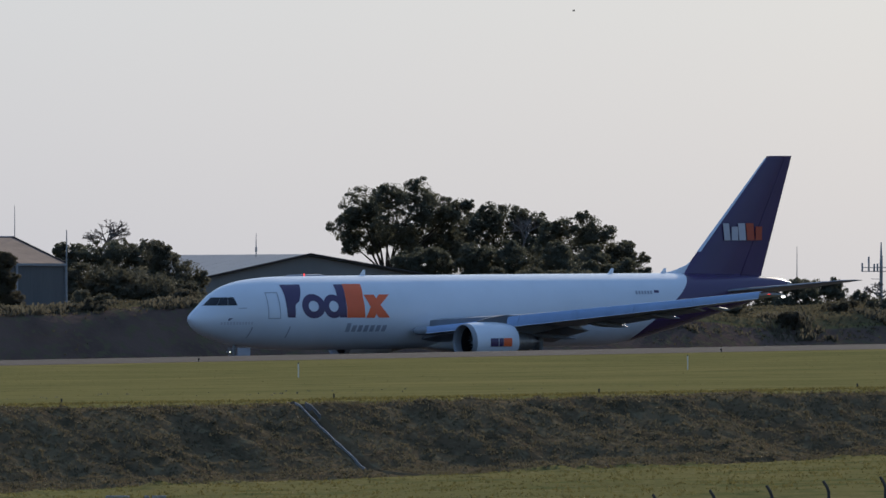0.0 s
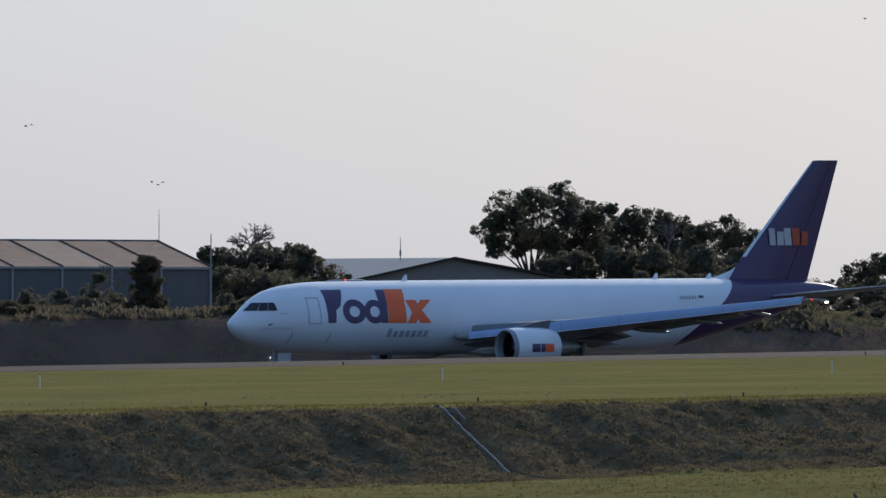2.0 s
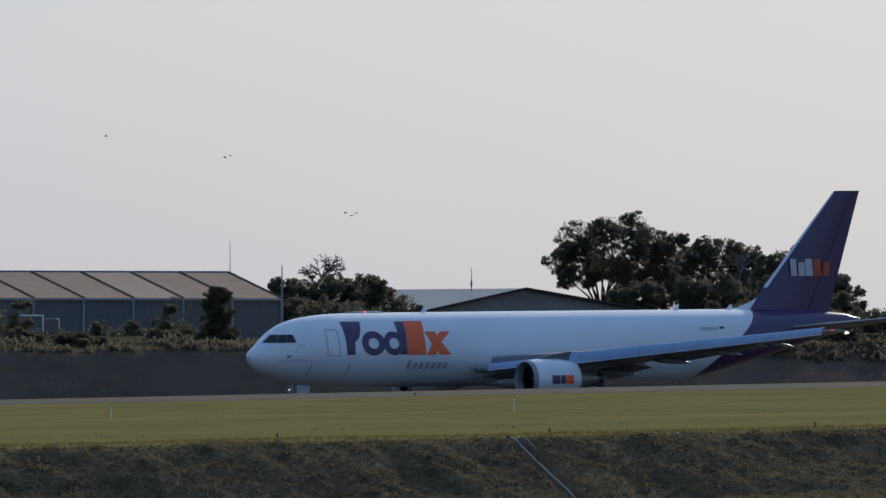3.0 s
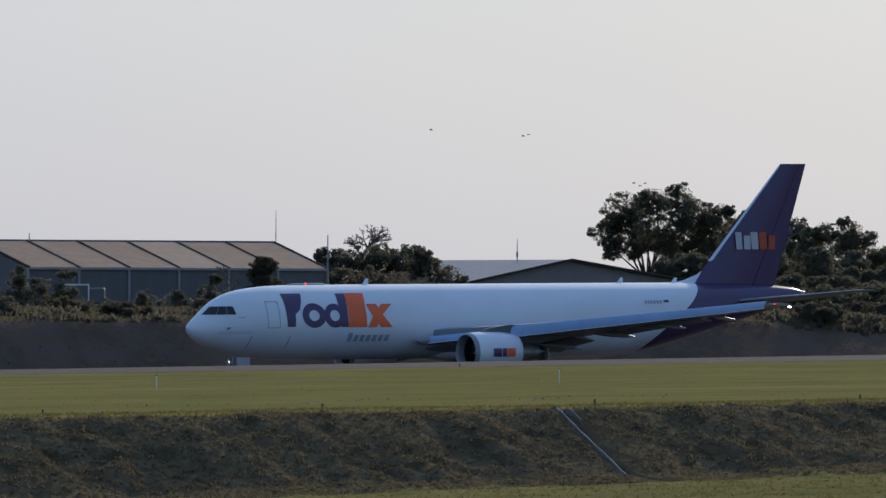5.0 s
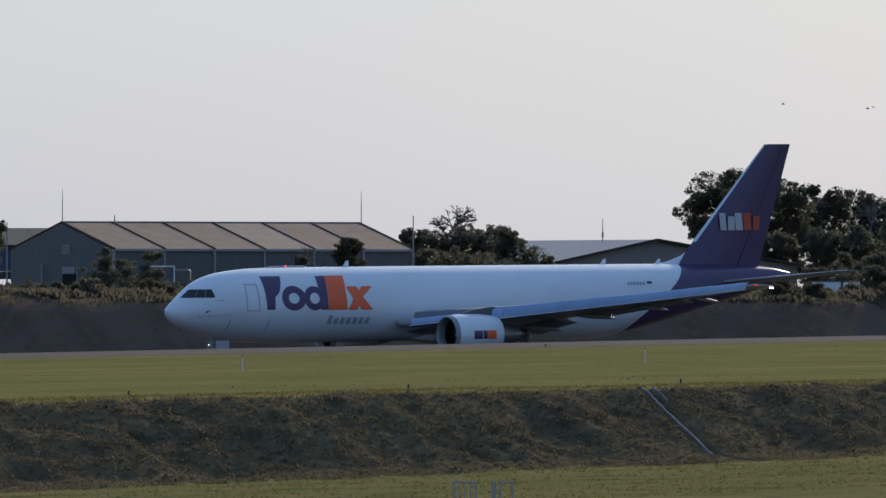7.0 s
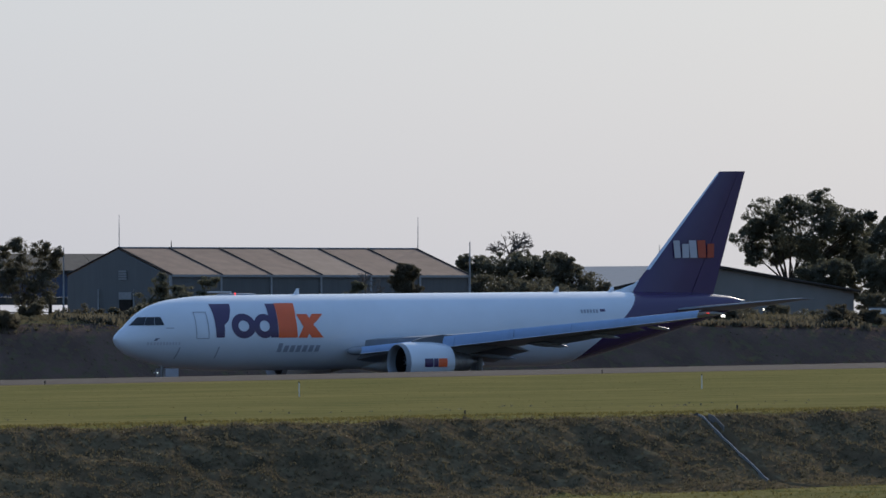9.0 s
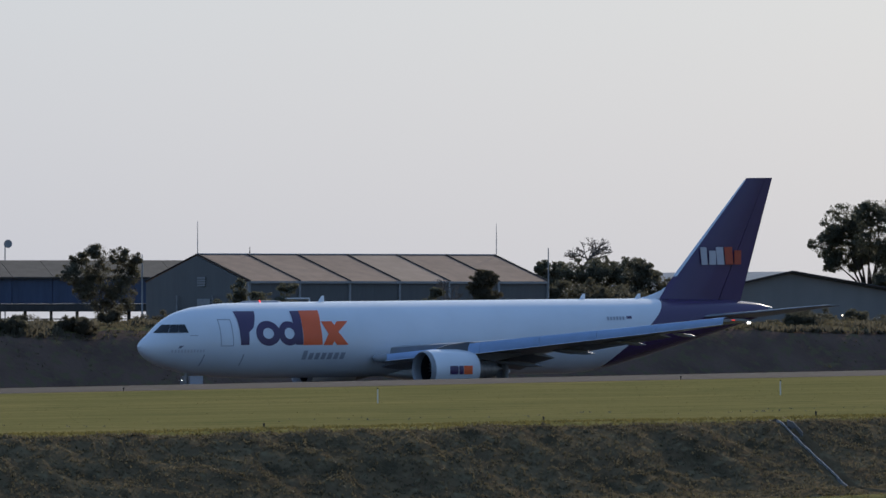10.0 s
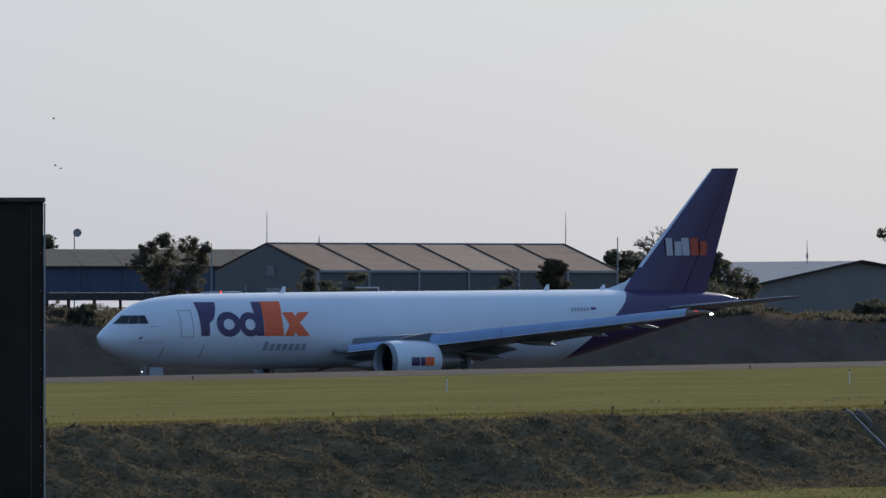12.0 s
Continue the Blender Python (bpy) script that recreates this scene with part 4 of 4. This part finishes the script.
grow("tree", (26.4, 1280, 1.5), [(-1.8, 4.0, 1.3), (0.0, 4.5, 1.4), (1.5, 4.0, 1.1), (-0.5, 2.5, 1.8), (1.8, 2.0, 1.4), (-2.6, 2.5, 1.3)],
     0.25, 0.20, 0.9, "dark tree beyond the taxiway bank")
grow("tree", (32.0, 1240, 1.4), [(-2.7, 1.5, 1.1), (-1.0, 1.9, 1.0), (0.7, 2.0, 1.1), (2.5, 1.5, 1.2), (0.0, 0.7, 1.7), (-2.2, 0.2, 1.5), (3.0, 0.2, 1.5), (4.5, 1.0, 0.7)],
     0.20, 0.22, 1.0, "low leafy dark green tree on the bank")
grow("tree", (-68.7, 1180, 1.3), [(-2.0, 5.7, 0.9), (-0.4, 6.3, 1.0), (1.5, 6.2, 0.9), (2.7, 5.9, 0.6), (-2.3, 4.5, 1.2), (-0.1, 4.5, 1.6), (2.0, 4.5, 1.3), (-0.8, 2.9, 1.6), (1.5, 2.9, 1.5), (0.3, 1.4, 1.4)],
     0.17, 0.15, 0.7, "grey-green tree in front of the blue shed")
grow("tree", (-93.4, 1390, 1.5), [(0.2, 7.8, 0.7), (0.4, 7.0, 0.7), (-0.6, 7.3, 1.0), (-0.3, 6.2, 1.0)],
     0.20, 0.20, 0.8, "small tree behind the blue shed")
grow("bush", (-55.2, 1175, 1.3), [(-3.1, 1.4, 1.1), (3.3, 0.5, 1.3), (4.2, -0.1, 1.1), (5.4, 0.1, 1.1), (-1.9, 3.3, 0.8), (-1.6, 2.1, 1.2), (-0.5, 1.0, 1.6), (2.1, 3.2, 0.8), (1.9, 2.0, 1.1), (0.9, 0.5, 1.7), (-1.9, 0.0, 1.5), (0.0, 2.4, 0.9)],
     0.15, 0.16, 0.6, "scraggly dark shrub in front of the brown hangar")
grow("bush", (-36.8, 1175, 1.3), [(-0.1, 4.3, 0.8), (0.2, 3.8, 0.9), (-0.3, 3.2, 1.0), (0.2, 2.6, 1.1), (-0.2, 1.9, 1.1), (0.3, 1.2, 1.2), (-1.1, 0.5, 1.1), (1.2, 0.4, 1.0)],
     0.14, 0.12, 1.3, "slim grey-brown shrub in front of the brown hangar")
grow("bush", (-39.1, 1160, 1.3), [(-1.0, 2.8, 0.6), (-1.7, 1.9, 0.9), (-0.1, 1.2, 1.1), (-2.9, 0.7, 1.1), (-4.7, 0.9, 1.2), (-6.6, 0.8, 1.2)],
     0.12, 0.17, 0.9, "low shrubs in front of the brown hangar")
grow("bush", (21.4, 1150, 1.3), [(-0.5, 0.4, 1.0), (1.8, 0.2, 1.0), (-2.3, 0.2, 1.1), (-4.6, 0.1, 1.0)],
     0.12, 0.17, 0.8, "low scrub on top of the bank")
grow("bush", (-6.5, 1130, 1.3), [(-3.6, -0.1, 1.2), (-1.4, 0.2, 1.3), (0.9, 0.4, 1.2), (3.2, 0.1, 1.2), (5.9, -0.0, 1.2), (8.6, -0.1, 1.1), (11.3, -0.1, 1.2), (-5.4, -0.3, 1.0)],
     0.12, 0.14, 1.2, "olive-brown scrub on top of the bank")
grow("bush", (-72.2, 1140, .7), [(-3.6, 0.9, 1.2), (-1.8, 0.7, 1.1), (0.0, 0.9, 1.1), (1.8, 0.5, 1.1), (3.6, 0.7, 1.1), (10.9, 0.9, 1.2), (9.1, 0.5, 1.2), (12.8, 0.4, 1.1)],
     0.12, 0.14, 0.9, "rough scrub on the bank below the blue shed")
grow("bush", (20.6, 1270, 1.5), [(-15.5, 1.4, 1.1), (-13.5, 1.5, 1.4), (-11.4, 1.4, 1.5), (-9.4, 1.4, 1.5), (-7.4, 1.4, 1.5), (-5.3, 1.3, 1.6), (-3.0, 1.4, 1.6), (-0.8, 1.5, 1.7), (1.5, 1.4, 1.6), (3.8, 1.3, 1.6), (6.1, 1.4, 1.6), (8.1, 0.7, 1.3), (10.2, 0.2, 1.2), (12.7, 0.0, 1.2), (15.2, -0.1, 1.2), (18.0, -0.6, 1.2), (20.8, -0.6, 1.2)],
     0.12, 0.20, 1.0, "dark undergrowth along the top of the bank")
bare_tree((-32.7, 1345, 4.7), 6.6, .95, "leafless grey tree above the dark evergreen", 3, 3.4)
bare_tree((-39.2, 1165, 1.3), 4.2, .7, "small leafless tree before the hangar", 5)
bare_tree((8.5, 1485, 7.5), 5.0, 1.0, "twiggy half-bare grey tree among the leafy trees", 11, 6.2)
bare_tree((39.0, 1260, 1.5), 3.2, 1.5, "sparse leafless shrub by the mast", 14)


# ---- grass: tufts on the bank, the crest and the mown field ----
def tufts(name, count, a_range, c_range, size, material, label, lean=.5, seed=1, keep=None):
    rng = np.random.default_rng(seed)
    A, C = rng.uniform(*a_range, count), rng.uniform(*c_range, count)
    vs, fs = [], []
    for a, c in zip(A, C):
        if abs(a - drain_at(c)) < .5 and 399 < c < 414:
            continue
        if keep and noise.noise(Vector((a, c, 3)) * keep) < -.05:
            continue
        b = spot(a, c, -.02)
        s = size * rng.uniform(.5, 1.4)
        for _ in range(3):
            w = rng.uniform(0, 2 * math.pi)
            side = Vector((math.cos(w), math.sin(w), 0)) * s * .3
            top = Vector((rng.normal(0, lean), rng.normal(0, lean), 1)).normalized() * s
            off = Vector((rng.normal(0, .3), rng.normal(0, .3), 0)) * s
            k = len(vs)
            vs += [b + off - side, b + off + side, b + off + top + side * .3, b + off + top - side * .3]
            fs.append((k, k + 1, k + 2, k + 3))
    tagged(part(name, (vs, fs), material), label, "grass", kind="stuff")


tufts("grass", 40000, (-318, -228), (399.4, 409), .1, M["blade"], "rough grass tufts on the shaded bank", .7, 1)
tufts("dry_grass", 5000, (-318, -228), (399.4, 408), .1, M["dry"], "dry pale grass stems on the bank", .8, 2, .5)
tufts("grass", 14000, (-320, -228), (408, 442), .08, M["mown_blade"], "short grass below the bank", .6, 3)
tufts("grass", 9000, (-318, -225), (392, 400.2), .10, M["mown_blade"], "ragged grass along the bank's crest", .6, 4)
tufts("grass", 10000, (-300, -30), (117, 392), .045, M["mown_blade"], "mown field grass", .6, 5, .06)
tufts("weeds", 220, (-300, -225), (345, 368), .09, M["leaf"], "dark weedy patches in the mown field", .7, 9, .3)
tufts("dry_grass", 16000, (-45, 125), (-68, -53), .2, M["blade"], "tall dry grass on top of the far bank", .5, 6)
tufts("dry_grass", 2500, (-45, 125), (-54, -47), .13, M["blade"], "weeds on the face of the far bank", .6, 7, .15)


tufts("dry_grass", 5000, (-45, 125), (-58, -53), .45, M["dry"], "tall ragged grass at the edge of the far bank", .45, 8, .2)

# scrub scattered along the far bank
rng = random.Random(5)
for k in range(26):
    a = -40 + k * 6.2 + rng.uniform(-2.5, 2.5)
    p = spot(a, rng.uniform(-62, -54), -.1)
    n = rng.randint(3, 6)
    grow("bush", tuple(p), [(rng.uniform(-1.6, 1.6), rng.uniform(.2, .7), rng.uniform(.45, .95)) for _ in range(n)], .05, .13, .8,
         ("rough dry" if k % 3 else "dull olive") + " scrub growing on the far bank")


# ---- concrete drain down the bank ----
def drain():
    d = thing("drain", (0, 0, 0), "concrete drain channel running down the grass bank", "drain")
    for s in (-1, 1):
        v = []
        for i in range(15):
            c = 400.1 + i * .38
            if s > 0 and c > 401.3:
                break
            for w, h in ((-.024, -.5), (-.024, .03), (.024, .03), (.024, -.5)):
                p = ORIGIN + AX * (drain_at(c) + s * .24 + w) + CX * c
                cc = min(c, 405.6)
                z = height(drain_at(cc) + s * .45, cc)
                v.append(Vector((p.x, p.y, z + h + .05)))
        n = len(v) // 4
        f = [(4 * i + k, 4 * i + (k + 1) % 4, 4 * i + 4 + (k + 1) % 4, 4 * i + 4 + k) for i in range(n - 1) for k in range(4)]
        f += [(3, 2, 1, 0), (4 * n - 4, 4 * n - 3, 4 * n - 2, 4 * n - 1)]
        part("kerb", (v, f), M["concrete"] if s < 0 else M["old_concrete"], d, "pale concrete edge")
    v, f = [], []
    for i in range(30):
        c = 399.4 + i * .45
        for w in (-.6, 0, .6):
            v.append(spot(drain_at(c) + w * .3, c, .05 + abs(w) * .1))
    f = [(3 * i + k, 3 * i + k + 1, 3 * i + 4 + k, 3 * i + 3 + k) for i in range(29) for k in range(2)]
    # the floor's dark colour carries the shade between the kerbs
    part("trough", (v, f), M["dark_concrete"], d, "channel floor in dark brown, shade put into its colour")


drain()


# ---- posts, lights, fence ----
def marker_post(a, c):
    b = spot(a, c)
    p = thing("marker_post", b, "thin white marker post standing in the mown grass", "post", "marker posts along the runway")
    part("shaft", box(-.027, .027, -.027, .027, -.15, .7, .008), M["post_white"], p)
    part("cap", box(-.029, .029, -.029, .029, .7, .76, .008), M["rust"], p)
    return p


first = marker_post(-164.17, 250)
for a in (-188.61, -213.2, -139.6, -115.1):
    b = spot(a, 250)
    copy_thing(first, pose(b.x, b.y, b.z))


def stub(a, c):
    p = thing("marker_stub", spot(a, c), "short dark marker stub at the top of the bank", "post", "marker stubs on the crest")
    part("shaft", tube([(0, 0, -.1), (0, 0, .16)], [.04, .035], 10), M["rust"], p)
    part("cap", tube([(0, 0, .16), (0, 0, .2)], [.05, .035], 10), M["rust"], p)
    return p


first = stub(-273.2, 391)
for k in (-3, -2, -1, 1, 2, 3):
    b = spot(-273.2 + 12.7 * k, 391)
    copy_thing(first, pose(b.x, b.y, b.z))

edge = thing("runway_light", spot(-117.5, 113), "low dark runway edge light", "light", "runway edge lights")
part("stem", tube([(0, 0, 0), (0, 0, .14)], [.03, .02], 8), M["rust"], edge)
part("lamp", tube([(0, 0, .14), (0, 0, .2), (0, 0, .24)], [.06, .06, .03], 10), M["rust"], edge)
for a in (-158, -76.5, -36):
    b = spot(a, 113)
    copy_thing(edge, pose(b.x, b.y, b.z))


def fence_post(x, d, ztop, zbase):
    p = thing("fence_post", (x, d, zbase), "dark weathered fence post with a bent top", "post", "perimeter fence posts")
    h = ztop - zbase
    part("shaft", tube([(0, 0, -.3), (0, 0, h - .32), (-.05, 0, h - .18), (-.16, 0, h)], [.05, .048, .045, .04], 8), M["rust"], p)
    return p


for k in range(9):
    d = 405 + 1.6 * k
    fence_post(d * (.01524 + .00402 * k), d, -d * (.01188 - .00032 * k), -7.3 + .05 * k)


def rail_frame(x, wide, bars, label):
    d = 425
    z1 = -5.10
    p = thing("rail_frame", (x, d, -6.75), label, "railing")
    h = z1 + 6.75
    part("post", box(0, .06, -.03, .03, 0, h, .01), M["column"], p)
    part("post", box(wide - .06, wide, -.03, .03, 0, h, .01), M["column"], p)
    part("top_rail", box(.06, wide - .06, -.03, .03, h - .06, h, .01), M["column"], p)
    for k in range(bars):
        xx = wide * (k + 1) / (bars + 1)
        part("bar", box(xx - .02, xx + .02, -.02, .02, 0, h - .1), M["column"], p)


rail_frame(-10.15, .72, 3, "white tubular rail frame low in the grass")
rail_frame(-8.98, .14, 0, "white tubular post low in the grass")
rail_frame(-8.75, .42, 0, "white tubular rail frame low in the grass")


# ---- vehicles and small things on the bank ----
def small_truck():
    t = thing("truck", (-52.5, 1190, 1.6), "small white-roofed truck half hidden by scrub", "truck")
    part("cargo_body", box(-1.8, .6, -.9, .9, .6, 2.2, .06), M["slate"], t)
    part("cab", box(.65, 2.0, -.85, .85, .5, 2.0, .15), M["slate"], t)
    part("roof_rail", box(-1.9, .7, -.95, -.85, 2.2, 2.32, .02), M["van_white"], t)
    part("stake", box(.6, .72, -.96, -.86, .9, 2.2, .02), M["van_white"], t)
    for x in (-1.1, 1.3):
        for y in (-.8, .8):
            wheel(t, x, y, .4, .4, .12)


def container(x, d, w, label):
    t = thing("container", (x, d, .95), label, "container")
    part("body", box(0, w, 0, 2.2, 0, 1.5, .04), M["van_white"], t)
    part("roof", box(-.05, w + .05, -.05, 2.25, 1.51, 1.6, .03), M["slate"], t)
    for k in range(int(w / .4)):
        part("rib", box(.15 + k * .4, .22 + k * .4, -.05, -.003, .08, 1.42), M["van_white"], t)


small_truck()
container(1.85, 1180, 2.4, "pale weathered container behind the scrub")
container(4.45, 1182, 1.4, "pale small container behind the scrub")
lamp = thing("yard_lamp", (-6.8, 1160, 1.3), "small lit yard lamp on a short post", "lamp")
part("shaft", tube([(0, 0, 0), (0, 0, .95)], [.03, .03], 6), M["rust"], lamp)
part("lamp_head", tube([(0, 0, .95), (0, 0, 1.1)], [.035, .028], 8), M["lamp_yellow"], lamp)


# ---- birds ----
def bird(label, flap):
    b = thing("bird", (0, 0, 0), label, "bird", "birds over the airfield")
    part("body", (*tube([(-.1, 0, 0), (-.05, 0, 0), (.02, 0, .01), (.08, 0, 0), (.14, 0, 0)], [.006, .02, .025, .015, .004], 8), True), M["bird"], b)
    for s in (-1, 1):
        v = [(-.05, s * .012, .01), (.04, s * .012, .01), (.05, s * .14, .01 + flap * .2), (-.01, s * .28, .01 + flap * .4), (-.04, s * .14, .01 + flap * .2)]
        v += [(x, y, z - .012) for x, y, z in v]
        f = [(0, 1, 2, 3, 4), (9, 8, 7, 6, 5)] + [(i, i + 5, (i + 1) % 5 + 5, (i + 1) % 5) for i in range(5)]
        part("wing", (v, f), M["bird"], b)
    return b


# each flock: seconds, metres to the side and above the eye, at 900 m; then its birds' offsets
FLOCKS = [([(0, -62.0, 14.6), (2.5, -39.7, 14.5), (5.5, -13.1, 12.7), (6.5, -4.6, 13.0), (12, 40, 14)], [(0, 0)]),
          ([(0, -52.6, 12.0), (2.5, -31.7, 13.0), (5.5, -7.5, 12.4), (6.5, .8, 12.7), (12, 46, 14)], [(0, 0), (.35, .12)]),
          ([(0, -42.6, 9.2), (2.5, -23.5, 9.3), (5.5, -.5, 9.4), (6.5, 6.3, 9.6), (12, 44, 10)], [(-.4, .1), (0, -.05), (.3, .1)]),
          ([(0, 8.3, 20.1), (1.5, 15.4, 19.8), (3, 22, 20), (12, 60, 22)], [(0, 0)]),
          ([(0, -110, 12), (10.5, -59.6, 10.2), (12, -59.8, 10.7), ], [(-.1, 0), (.25, -.15)]),
          ([(0, -105, 15), (10.5, -62, 12.9), (12, -60, 13.7)], [(0, 0)])]
BIRDS = []
for rows, members in FLOCKS:
    for k, (dx, dz) in enumerate(members):
        BIRDS.append((bird("small dark bird gliding in the pale sky", (.22, -.1, .1)[k % 3]), rows, dx, dz))


# ---- motions ----
def motions():
    rows = []
    for t in [0, .1, .2, .5] + list(range(1, 12)) + [11.5, 11.8, 11.9, 12]:
        s = .04 + 4.524 * t
        rows.append((t, pose(-18.303 - AX.x * s, 1016.81 - AX.y * s, -4.0 + .05 - .0149 * s, 0, -math.degrees(.0105), TURN)))
    walk(plane, rows)
    for ob, path, dx, dz in BIRDS:
        walk(ob, [(t, pose(x + dx, 900, z + dz, 0, 0, 12)) for t, x, z in path])


motions()
